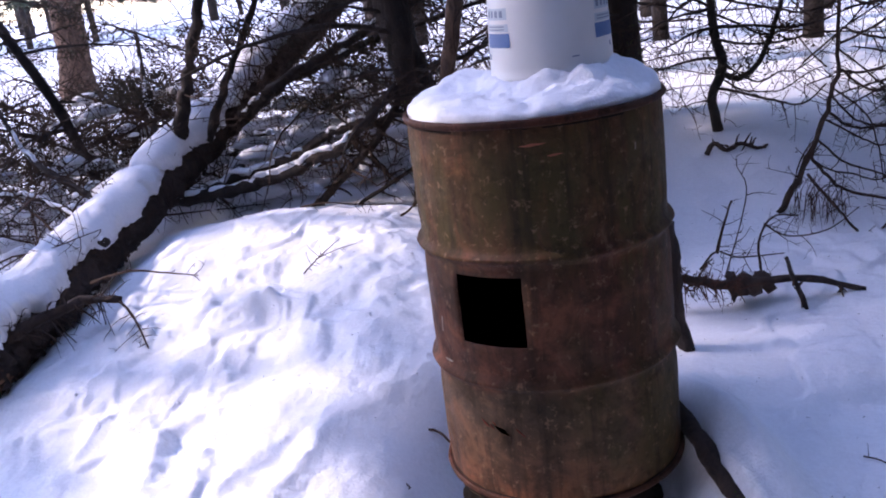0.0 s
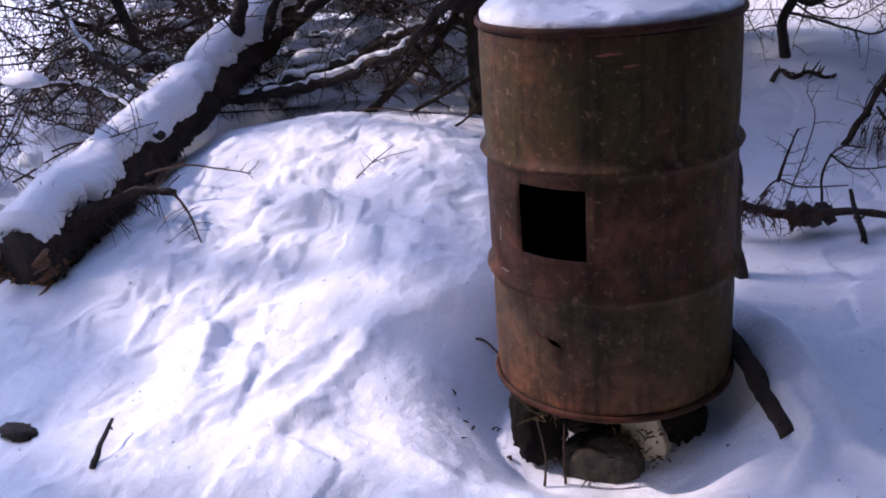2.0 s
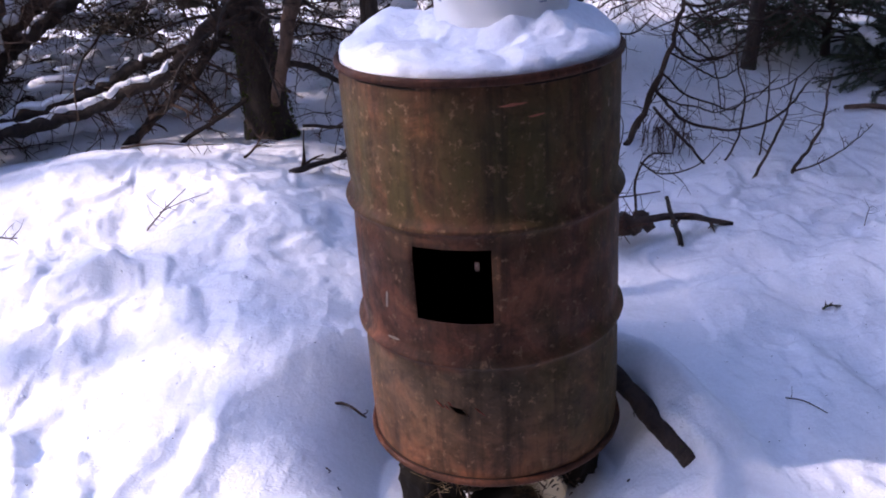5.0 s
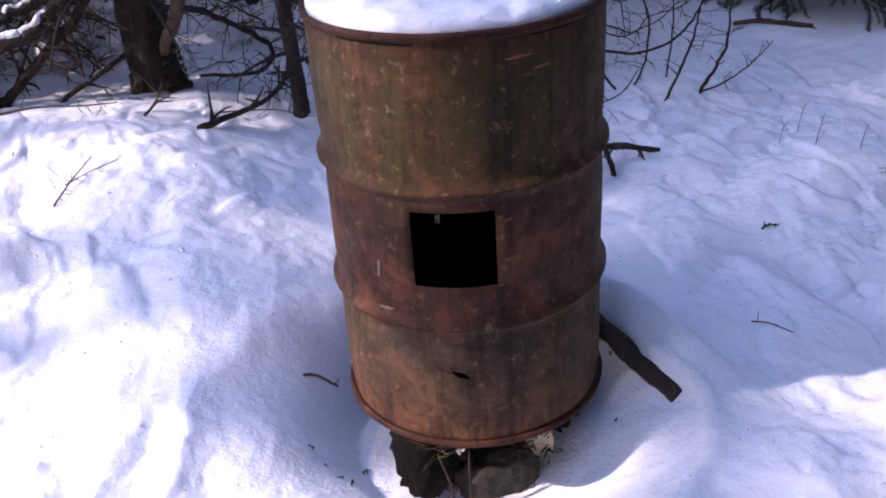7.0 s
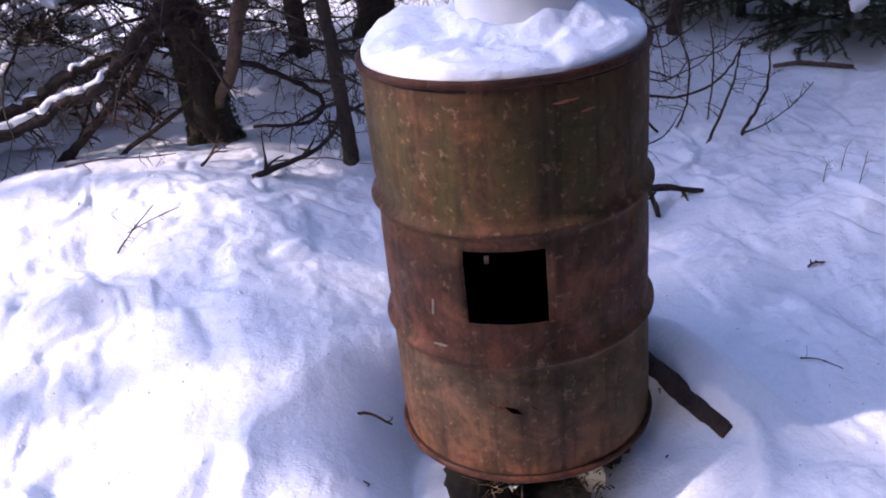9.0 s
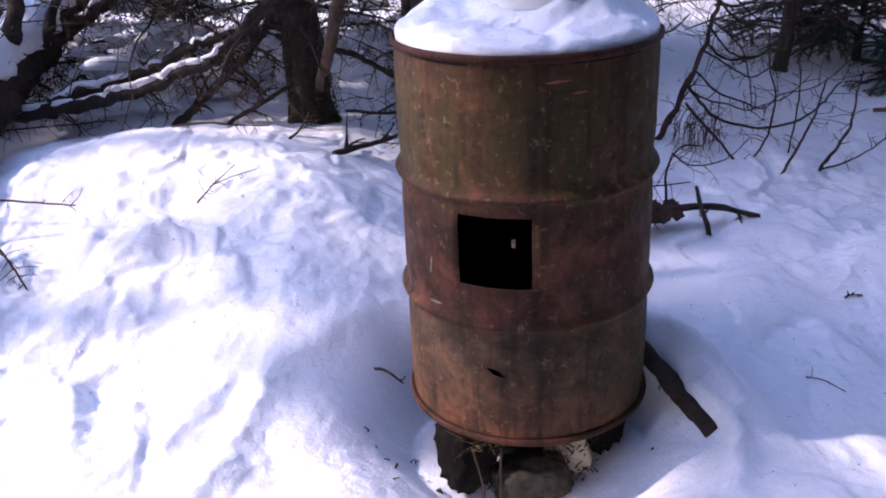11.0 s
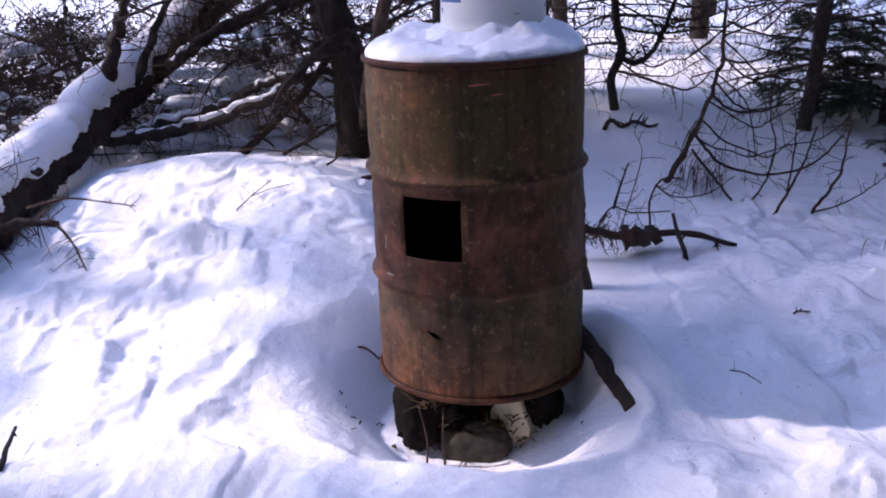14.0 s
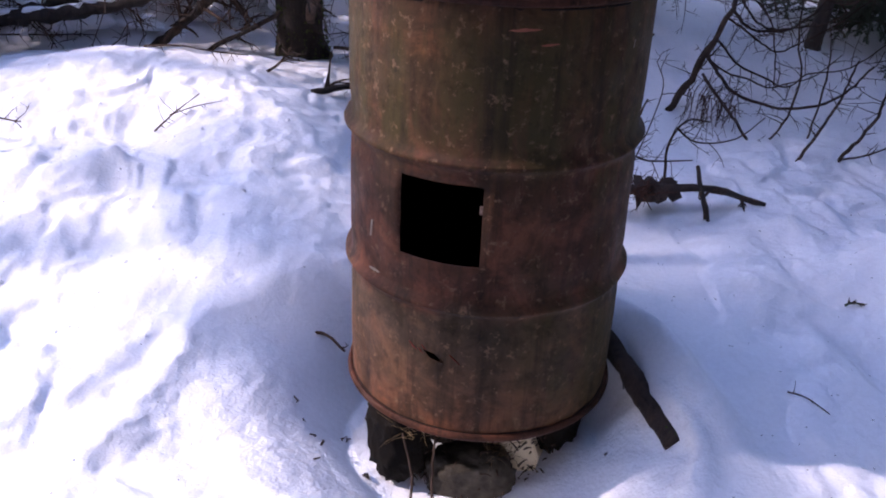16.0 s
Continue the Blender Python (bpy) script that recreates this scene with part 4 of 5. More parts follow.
# broken branch along the log, with twigs over the bank
stick("broken_branch", [(-1.90, 0.58, 0.15), (-1.75, 0.68, 0.205), (-1.60, 0.77, 0.245), (-1.477, 0.805, 0.226)], 0.026, 0.010, LOG_BARK, "broken brown branch lying against the fallen trunk", "branch", 51, 34, 0.20, "", 0.0030, 0.10, 1, 9, 0.38)
stick("broken_branch", [(-1.62, 0.90, 0.27), (-1.52, 0.90, 0.295), (-1.44, 0.90, 0.300), (-1.33, 0.90, 0.282), (-1.22, 0.90, 0.262)], 0.006, 0.002, TAN_BARK, "thin pale branch arching out of the log", "branch", 52, 6, 0.10, "", 0.0016, 0.05, 1)
stick("broken_branch", [(-1.48, 0.80, 0.226), (-1.42, 0.75, 0.19), (-1.37, 0.69, 0.135), (-1.34, 0.65, 0.095)], 0.005, 0.0025, TWIG, "forked dark twig reaching over the snow", "branch", 53, 10, 0.12, "", 0.0018, 0.02, 1)


# ---------------------------------------------------------------- standing trees
GROWN = []


def standing_tree(name, base, bend, r0, r1, mat, label, seed, limbs=(), flare=1.5, top=6.0, seg=16, dead=0, dead_len=0.5, moss=False, dead_lo=0.35, dead_hi=2.2):
    """A trunk from below the snow up to its top, with dead side limbs low down."""
    rng = random.Random(seed)
    tree = thing(name, base, label, "tree")
    b = Vector(base)
    pts = [b + Vector((0, 0, -0.12)), b] + [Vector(p) for p in bend]
    last, prev = pts[-1], pts[-2]
    d = (last - prev).normalized()
    d = (d + Vector((0, 0, 1.5))).normalized()
    while pts[-1].z < top:
        pts.append(pts[-1] + d * 0.8)
    line = spline(pts, 12)
    n, seg = len(line), seg + 10
    rad = []
    for p in line:
        u = min(max((p.z - b.z) / (top - b.z), 0), 1)
        rad.append((r0 + (r1 - r0) * u) * (1 + (flare - 1) * math.exp(-max(p.z - b.z, 0) / 0.12)))
    s = Soup()
    s.tube(line, rad, seg)
    s.v = [tuple(Vector(v) + (Vector(v) - line[min(i // seg, n - 1)]) * (0.20 * noise.noise(Vector((v[0] * 16 + seed, v[1] * 16, v[2] * 5))) + 0.16 * noise.noise(Vector((v[0] * 45, v[1] * 45, v[2] * 16))) + 0.07 * noise.noise(Vector(v) * 70))) for i, v in enumerate(s.v)]
    part("trunk", s, mat, tree)
    for pts2, a, c, count, ln in limbs:
        ls = wobble(spline(pts2, 5), a * 0.25, rng)
        s = Soup()
        s.tube(ls, taper(len(ls), a, c), 7, 0.12, rng)
        ob = part("limb", s, mat, tree)
        s = Soup()
        twigs(s, ls, rng, count, ln, max(c * 0.5, 0.0022), 0.02, 2, 0.1, 1.0, 0.8)
        tagged(part("twig_spray", s, TWIG, ob, "fine dead twigs"), kind="stuff")
    for _ in range(dead):
        z = b.z + rng.uniform(dead_lo, dead_hi)
        c = min(line, key=lambda p: abs(p.z - z))
        a = rng.uniform(0, 2 * math.pi)
        d = Vector((math.cos(a), math.sin(a), rng.uniform(-0.25, 0.35)))
        p, ls = c.copy(), [c.copy()]
        ln = dead_len * rng.uniform(0.5, 1.2)
        for k in range(5):
            d = (d + Vector((rng.uniform(-0.15, 0.15), rng.uniform(-0.15, 0.15), rng.uniform(-0.18, 0.08)))).normalized()
            p = p + d * ln / 5
            ls.append(p.copy())
        s = Soup()
        s.tube(ls, taper(6, 0.009, 0.003), 5, cap=False)
        ob = part("limb", s, mat, tree)
        s = Soup()
        twigs(s, ls, rng, 14, ln * 0.45, 0.0024, 0.03, 1, 0.15, 1.0, 0.8)
        tagged(part("twig_spray", s, TWIG, ob, "fine dead twigs"), kind="stuff")
    if moss:
        s = Soup()
        for _ in range(900):
            a, z = rng.uniform(0, 6.28), b.z + rng.random() ** 2 * 0.5
            r = r0 * (1 + (flare - 1) * math.exp(-max(z - b.z, 0) / 0.12)) * 1.03
            c = min(line, key=lambda p: abs(p.z - z))
            p = Vector((c.x + math.cos(a) * r, c.y + math.sin(a) * r, z))
            d = Vector((math.cos(a), math.sin(a), rng.uniform(-1, 1))).normalized() * 0.014
            q = d.orthogonal().normalized() * 0.004
            s.tri(p - q, p + q, p + d)
        tagged(part("moss", s, MOSS, tree, "dull green moss at the foot"), kind="stuff")
    if name == "spruce_tree" and b.y < 4:
        GROWN.append((tree, line))
    return tree


g = ground_z
standing_tree("spruce_tree", (-0.446, 1.85, g(-0.446, 1.85) - 0.01), [(-0.455, 1.85, 0.42), (-0.467, 1.85, 0.60), (-0.515, 1.85, 0.86), (-0.541, 1.85, 1.03), (-0.60, 1.87, 1.6)], 0.078, 0.05, BARK, "dark old spruce trunk with low broken dead limbs", 5,
    [([(-1.03, 1.90, 0.215), (-0.93, 1.88, 0.30), (-0.80, 1.86, 0.42), (-0.66, 1.84, 0.54), (-0.50, 1.84, 0.76)], 0.020, 0.017, 26, 0.25),
     ([(-0.86, 1.80, 0.20), (-0.75, 1.80, 0.27), (-0.62, 1.79, 0.335), (-0.50, 1.80, 0.40)], 0.010, 0.009, 6, 0.14),
     ([(-0.40, 1.76, 0.52), (-0.30, 1.70, 0.52), (-0.23, 1.66, 0.49), (-0.12, 1.62, 0.42), (-0.06, 1.60, 0.36), (-0.12, 1.58, 0.29), (-0.33, 1.60, 0.31)], 0.014, 0.006, 22, 0.20),
     ([(-0.50, 1.80, 0.95), (-0.80, 1.75, 1.02), (-1.15, 1.70, 0.98), (-1.45, 1.65, 0.88)], 0.014, 0.006, 34, 0.34),
     ([(-0.42, 1.80, 0.80), (-0.25, 1.75, 0.84), (-0.05, 1.75, 0.92), (0.2, 1.8, 0.98)], 0.012, 0.005, 30, 0.30),
     ([(-0.47, 1.78, 0.70), (-0.58, 1.62, 0.70), (-0.72, 1.50, 0.60), (-0.80, 1.44, 0.45)], 0.009, 0.004, 20, 0.24)],
    1.35, dead=26, dead_len=0.75, moss=True, dead_lo=0.3, dead_hi=1.6)
stick("snag", [(-0.415, 1.79, 0.36), (-0.405, 1.68, 0.44), (-0.379, 1.50, 0.541), (-0.335, 1.42, 0.722), (-0.281, 1.385, 0.90), (-0.235, 1.37, 1.10), (-0.15, 1.36, 1.6), (-0.05, 1.36, 2.2)], 0.017, 0.036, TAN_BARK, "tan-barked broken trunk leaning out of the dark spruce", "dead tree", 6, 14, 0.35, "", 0.003, 0.03, 1, 12, 0.08)
standing_tree("young_spruce", (-0.021, 1.42, g(-0.021, 1.42)), [(-0.027, 1.42, 0.39), (-0.037, 1.42, 0.633), (-0.045, 1.42, 0.75), (-0.06, 1.43, 1.3)], 0.024, 0.014, GREY_BARK, "thin lichen-flecked young spruce trunk with bare twigs", 7, flare=1.35, top=4.5, seg=12, dead=16, dead_len=0.32, dead_lo=0.12, dead_hi=1.0)
standing_tree("spruce_tree", (0.50, 2.75, g(0.50, 2.75)), [(0.49, 2.75, 0.65), (0.485, 2.75, 0.95), (0.47, 2.76, 1.6)], 0.085, 0.06, BARK, "mossy old spruce trunk behind the drum", 8, flare=1.35, dead=14, dead_len=0.6, moss=True, dead_hi=1.4)
standing_tree("spruce_tree", (0.09, 2.70, g(0.09, 2.70)), [(0.09, 2.70, 0.77), (0.084, 2.70, 1.18), (0.07, 2.7, 1.7)], 0.042, 0.03, BARK, "slender dark spruce trunk behind the drum", 9, flare=1.3, dead=20, dead_len=0.55, dead_hi=1.4)
CROOK = random.Random(515)


def sagging(start, reach, rise, sag, back=0.0):
    """A bare crooked branch that leaves its stem, sags and lifts its tip."""
    x, y, z = start
    line = [Vector((x, y, z))]
    for u in (0.16, 0.33, 0.50, 0.66, 0.83, 1.0):
        drop = -sag * 4 * u * (1 - u) + rise * u ** 1.6
        line.append(Vector((x + reach * u, y - 0.05 * u + back * u, z + drop)) + Vector((CROOK.uniform(-1, 1), CROOK.uniform(-2, 2), CROOK.uniform(-1.3, 1.3))) * 0.022)
    return line


ARCHES = [(sagging((0.835, 2.19, z), reach, rise, sag, back), r, r * 0.4, 16, 0.20) for z, reach, rise, sag, back, r in (
    (0.98, 0.55, 0.10, 0.06, 0.1, 0.007), (0.92, 0.75, 0.02, 0.12, -0.1, 0.007), (0.85, 0.62, 0.12, 0.16, 0.05, 0.006), (0.74, 0.85, 0.16, 0.10, 0.1, 0.007),
    (0.66, 0.48, 0.10, 0.12, -0.15, 0.005), (1.06, 0.70, 0.02, 0.10, 0.0, 0.006), (0.58, 0.40, 0.02, 0.10, -0.2, 0.005), (0.80, -0.28, -0.04, 0.06, -0.1, 0.005), (0.96, -0.24, -0.10, 0.03, 0.1, 0.005), (0.55, -0.20, -0.02, 0.08, 0.0, 0.004))]
standing_tree("bare_sapling", (0.835, 2.20, g(0.835, 2.20)), [(0.815, 2.20, 0.48), (0.865, 2.20, 0.61), (0.84, 2.20, 0.74), (0.825, 2.20, 0.92), (0.81, 2.2, 1.4)], 0.023, 0.014, BARK, "crooked bare sapling with arching dead branches", 10,
    [([(0.84, 2.20, 0.60), (0.93, 2.2, 0.55), (1.02, 2.18, 0.62), (1.10, 2.16, 0.82), (1.14, 2.15, 1.02), (1.16, 2.15, 1.25)], 0.016, 0.007, 26, 0.26),
     ([(0.84, 2.19, 0.79), (1.0, 2.17, 0.78), (1.2, 2.12, 0.76), (1.4, 2.08, 0.82)], 0.009, 0.004, 24, 0.24),
     ([(0.83, 2.19, 0.52), (0.93, 2.1, 0.50), (1.05, 2.05, 0.46), (1.16, 2.0, 0.44), (1.25, 1.98, 0.52)], 0.008, 0.003, 18, 0.18),
     ([(0.83, 2.2, 0.88), (0.72, 2.15, 0.92), (0.62, 2.1, 0.84), (0.60, 2.05, 0.72)], 0.007, 0.003, 10, 0.14),
     ([(0.825, 2.2, 0.95), (1.0, 2.2, 1.02), (1.2, 2.2, 1.04), (1.45, 2.2, 1.10)], 0.008, 0.003, 20, 0.22)] + ARCHES,
    1.1, top=2.6, seg=11, dead=8, dead_len=0.4, dead_lo=0.3, dead_hi=1.0)
standing_tree("spruce_tree", (1.765, 2.09, g(1.765, 2.09)), [(1.795, 2.09, 0.45), (1.822, 2.09, 0.79), (1.835, 2.09, 0.95), (1.86, 2.1, 1.6)], 0.034, 0.026, GREY_BARK, "slim lichen-flecked spruce trunk in open snow", 11, flare=1.15, top=5.0, seg=13, dead=22, dead_len=0.55, dead_lo=0.1, dead_hi=1.3)
standing_tree("spruce_tree", (-4.6, 7.1, g(-4.6, 7.1)), [(-4.55, 7.1, 1.2), (-4.5, 7.1, 2.0)], 0.16, 0.12, TAN_BARK, "sunlit brown spruce trunk in the open snow", 12, flare=1.3, top=7.0, dead=10, dead_len=0.9)
standing_tree("young_spruce", (-2.20, 2.35, g(-2.2, 2.35)), [(-2.234, 2.33, 0.39), (-2.34, 2.3, 0.80), (-2.52, 2.3, 1.18), (-2.75, 2.3, 1.7)], 0.028, 0.018, BARK, "thin dark stem leaning out of the brush", 13, flare=1.1, top=3.2, seg=10, dead=16, dead_len=0.55, dead_lo=0.1, dead_hi=1.4)


# ---------------------------------------------------------------- the arching dead bush
def build_bush():
    bush = thing("dead_bush", (0.905, 1.45, g(0.905, 1.45)), "leaning dead sapling with arching bare branches", "bush")
    rng = random.Random(64)
    arms = [
        ([(0.905, 1.45, 0.115), (0.98, 1.45, 0.24), (1.042, 1.45, 0.38), (1.10, 1.45, 0.53), (1.14, 1.48, 0.70), (1.15, 1.5, 0.95)], 0.0135, 0.0065, 10, 0.22),
        ([(1.028, 1.45, 0.33), (1.08, 1.42, 0.26), (1.141, 1.40, 0.205), (1.295, 1.35, 0.165), (1.461, 1.35, 0.185), (1.56, 1.37, 0.235), (1.65, 1.40, 0.31)], 0.0070, 0.004, 14, 0.20),
        ([(1.01, 1.42, 0.27), (1.05, 1.30, 0.20), (1.079, 1.20, 0.150), (1.132, 1.20, 0.085), (1.18, 1.20, 0.09), (1.25, 1.22, 0.15), (1.323, 1.30, 0.30), (1.318, 1.38, 0.45), (1.44, 1.60, 0.63)], 0.0060, 0.003, 14, 0.16),
        ([(1.09, 1.45, 0.50), (1.2, 1.5, 0.42), (1.4, 1.6, 0.40), (1.6, 1.75, 0.48), (1.7, 1.9, 0.6)], 0.006, 0.003, 16, 0.20),
        ([(1.13, 1.48, 0.64), (1.28, 1.55, 0.62), (1.5, 1.65, 0.68), (1.72, 1.8, 0.84)], 0.006, 0.003, 18, 0.22),
        ([(1.14, 1.48, 0.74), (1.3, 1.5, 0.80), (1.5, 1.55, 0.92), (1.62, 1.6, 1.08)], 0.005, 0.0025, 14, 0.22),
        ([(1.12, 1.47, 0.58), (1.22, 1.42, 0.48), (1.26, 1.40, 0.35), (1.27, 1.38, 0.22)], 0.004, 0.002, 10, 0.14),
        ([(0.95, 1.43, 0.19), (0.99, 1.40, 0.30), (1.05, 1.38, 0.40)], 0.004, 0.002, 6, 0.10),
        ([(1.06, 1.44, 0.42), (1.0, 1.42, 0.36), (0.96, 1.40, 0.28), (0.95, 1.38, 0.18)], 0.0035, 0.002, 6, 0.10),
        ([(1.239, 1.05, 0.07), (1.29, 1.05, 0.17), (1.332, 1.05, 0.262), (1.36, 1.06, 0.33), (1.394, 1.08, 0.42)], 0.0060, 0.003, 9, 0.10),
        ([(1.381, 1.05, 0.065), (1.44, 1.05, 0.15), (1.489, 1.05, 0.235), (1.505, 1.06, 0.30), (1.53, 1.08, 0.44)], 0.0075, 0.003, 14, 0.16),
        ([(1.40, 1.05, 0.08), (1.50, 1.02, 0.12), (1.60, 1.0, 0.19), (1.66, 1.0, 0.24)], 0.004, 0.0015, 8, 0.08),
        ([(1.34, 1.20, 0.09), (1.36, 1.2, 0.25), (1.37, 1.22, 0.40), (1.36, 1.25, 0.5)], 0.004, 0.002, 6, 0.10),
    ]
    arms += [(sagging((x, 1.47, z), reach, rise, sag, back), r, r * 0.45, 12, 0.16) for x, z, reach, rise, sag, back, r in (
        (1.13, 0.66, 0.70, 0.05, 0.14, 0.30, 0.005), (1.15, 0.80, 0.62, 0.10, 0.10, 0.20, 0.005), (1.11, 0.55, 0.55, 0.04, 0.16, 0.10, 0.0045), (1.08, 0.47, 0.46, 0.10, 0.14, -0.10, 0.0045),
        (1.15, 0.92, 0.55, 0.02, 0.08, 0.25, 0.0045), (1.05, 0.40, 0.62, 0.02, 0.16, 0.0, 0.0045), (1.02, 0.33, 0.40, 0.06, 0.10, -0.20, 0.004), (1.14, 0.72, 0.42, -0.12, 0.12, -0.1, 0.004))]
    for pts, r0, r1, count, ln in arms:
        ls = wobble(spline(pts, 5), r0 * 0.5, rng)
        s = Soup()
        s.tube(ls, taper(len(ls), r0, r1), 7, 0.12, rng)
        ob = part("stem", s, TWIG, bush)
        s = Soup()
        twigs(s, ls, rng, count, ln, 0.0020, 0.05, 1, 0.15, 1.0, 0.8)
        tagged(part("twig_spray", s, TWIG, ob, "thin bare twigs"), kind="stuff")
    s = Soup()
    twigs(s, [(0.95, 1.38, 0.22), (1.12, 1.33, 0.18)], rng, 60, 0.20, 0.0018, 0.18, 1, 0.0, 1.0, 0.9)
    tagged(part("tangle", s, RED_TWIG, bush, "tangle of drooping reddish twigs"), kind="stuff")


build_bush()


# ---------------------------------------------------------------- needled trees
def spray(soup, pts, rng, ln, density, width=0.0016, flat=True):
    """Needles along a twig."""
    for i in range(len(pts) - 1):
        a, b = pts[i], pts[i + 1]
        t = (b - a)
        n = max(1, int(t.length * density))
        td = t.normalized()
        side = td.cross(Vector((0, 0, 1)))
        side = side.normalized() if side.length > 1e-3 else Vector((1, 0, 0))
        up = side.cross(td)
        for k in range(n):
            p = a + t * ((k + rng.random()) / n)
            s = rng.choice((-1, 1))
            d = (side * s * rng.uniform(0.2, 1.0) + up * rng.uniform(-0.7, 0.8) + td * rng.uniform(0.1, 1.0)).normalized() * ln * rng.uniform(0.7, 1.15)
            q = td * width
            soup.tri(p - q, p + q, p + d)


def fir_bough(wood, green, base, d, length, rng, density=800, needle=0.020, sag=0.05, forks=11, width=0.0026, r=0.006):
    line, p = [base.copy()], base.copy()
    n = 7
    for k in range(n):
        d = (d + Vector((rng.uniform(-0.16, 0.16), rng.uniform(-0.16, 0.16), rng.uniform(-0.08, 0.08) - sag + 0.018 * k))).normalized()
        p = p + d * length / n
        line.append(p.copy())
    wood.tube(line, taper(n + 1, r, r * 0.25), 5, cap=False)
    spray(green, line[2:], rng, needle, density, width)
    for k in range(forks):
        u = 0.22 + 0.75 * k / forks
        i = min(int(u * n), n - 1)
        b = line[i].lerp(line[i + 1], u * n - i)
        t = (line[i + 1] - line[i]).normalized()
        side = t.cross(Vector((0, 0, 1))).normalized() * (1 if k % 2 else -1)
        e = (t * 0.75 + side * 0.75 + Vector((0, 0, rng.uniform(-0.2, 0.1)))).normalized()
        ln = length * (1 - u) * 0.62 + 0.05
        sub, q = [b.copy()], b.copy()
        for m in range(4):
            e = (e + Vector((rng.uniform(-0.28, 0.28), rng.uniform(-0.28, 0.28), rng.uniform(-0.25, 0.12)))).normalized()
            q = q + e * ln / 4
            sub.append(q.copy())
        wood.tube(sub, taper(5, r * 0.35, r * 0.15), 4, cap=False)
        spray(green, sub, rng, needle, density, width)
        if ln > 0.14:
            for m in range(3):
                c = sub[m + 1]
                f = ((sub[m + 1] - sub[m]).normalized() * 0.7 + side * rng.choice((-0.7, 0.7)) + t * 0.3 + Vector((0, 0, rng.uniform(-0.2, 0.1)))).normalized()
                tip = [c, c + f * ln * 0.18, c + f * ln * 0.36 + Vector((0, 0, -0.01))]
                spray(green, tip, rng, needle, density, width)
    return line


def fir_tree(name, base, tall, reach, label, seed, boughs=34, mat=NEEDLE, snow=0, lean=(0, 0), density=800, needle=0.020, lo=0.03, width=0.0026, trunk=0.028, forks=11, category="tree", group=""):
    rng = random.Random(seed)
    tree = thing(name, base, label, category, group)
    b = Vector(base)
    top = b + Vector((lean[0], lean[1], tall))
    s = Soup()
    ls = spline([b - Vector((0, 0, 0.1)), b.lerp(top, 0.4), top], 6)
    s.tube(ls, taper(len(ls), trunk, trunk * 0.2), 9, 0.08, rng)
    part("trunk", s, BARK, tree)
    wood, green, tips = Soup(), Soup(), []
    for k in range(boughs):
        u = lo + (0.97 - lo) * (k + rng.random()) / boughs
        a = k * 2.4 + rng.uniform(-0.4, 0.4)
        ln = reach * (1 - u) ** 0.75 * rng.uniform(0.75, 1.1) + 0.06
        d = Vector((math.cos(a), math.sin(a), rng.uniform(-0.05, 0.30) + 0.5 * u))
        line = fir_bough(wood, green, b.lerp(top, u), d.normalized(), ln, rng, density, needle, rng.uniform(0.03, 0.13), forks, width, trunk * 0.25)
        tips.append(line)
    tagged(part("bough_wood", wood, TWIG, tree), kind="stuff")
    tagged(part("foliage", green, mat, tree, "short green needles"), kind="stuff")
    open_side = [line for line in tips[:len(tips) * 3 // 4] if line[-1].y < b.y + 0.05]
    for k in range(snow):
        line = open_side[rng.randrange(len(open_side))]
        i = rng.randrange(len(line) // 2, len(line) - 1)
        p = line[i]
        q = line[i + 1]
        snow_on("branch_snow", [tuple(p + Vector((0, 0, 0.014))), tuple(p.lerp(q, 0.5) + Vector((0, 0, 0.020))), tuple(q + Vector((0, 0, 0.014)))], rng.uniform(0.030, 0.055), rng.uniform(0.025, 0.05), rng.uniform(0.018, 0.030), "clump of snow caught on fir boughs", seed + k, 0.2, seg=10, bits=5)
    return tree


FINE = dict(density=1150, needle=0.0145, width=0.0020)
fir_tree("young_fir", (2.20, 2.16, g(2.20, 2.16)), 0.52, 0.54, "dense dark young fir crowding a slim trunk", 71, 38, DARK_NEEDLE, 9, (0.05, 0.05), lo=0.10, **FINE)
fir_tree("young_fir", (1.95, 2.40, g(1.95, 2.40)), 0.58, 0.38, "small dark fir beside a slim trunk", 72, 26, DARK_NEEDLE, 3, lo=0.12, **FINE)
fir_tree("young_fir", (2.45, 1.72, g(2.45, 1.72)), 0.36, 0.56, "low young fir with clumps of snow on its boughs", 73, 36, DARK_NEEDLE, 15, (0.0, -0.05), lo=0.04, **FINE)
fir_tree("young_fir", (2.86, 2.60, g(2.86, 2.60)), 2.1, 1.0, "young green fir with hanging boughs", 76, 60, NEEDLE, 3, (0.05, 0.0), lo=0.21, **FINE)
stick("fallen_branch", [(1.90, 1.52, g(1.90, 1.52) + 0.015), (2.00, 1.50, g(2.00, 1.50) + 0.02), (2.10, 1.44, g(2.10, 1.44) + 0.01), (2.20, 1.38, g(2.20, 1.38) + 0.005)], 0.010, 0.013, TAN_BARK, "short pale dead branch lying under the fir", "branch", 88, 4, 0.12, "", 0.004)
fir_tree("fir_sprig", (1.56, 0.20, g(1.56, 0.20) - 0.01), 0.10, 0.09, "green fir sprig poking out of the snow", 74, 7, NEEDLE, 0, (0.03, 0.0), 420, 0.014, 0.2, 0.0012, 0.003, 3, "sprig", "fir sprigs")


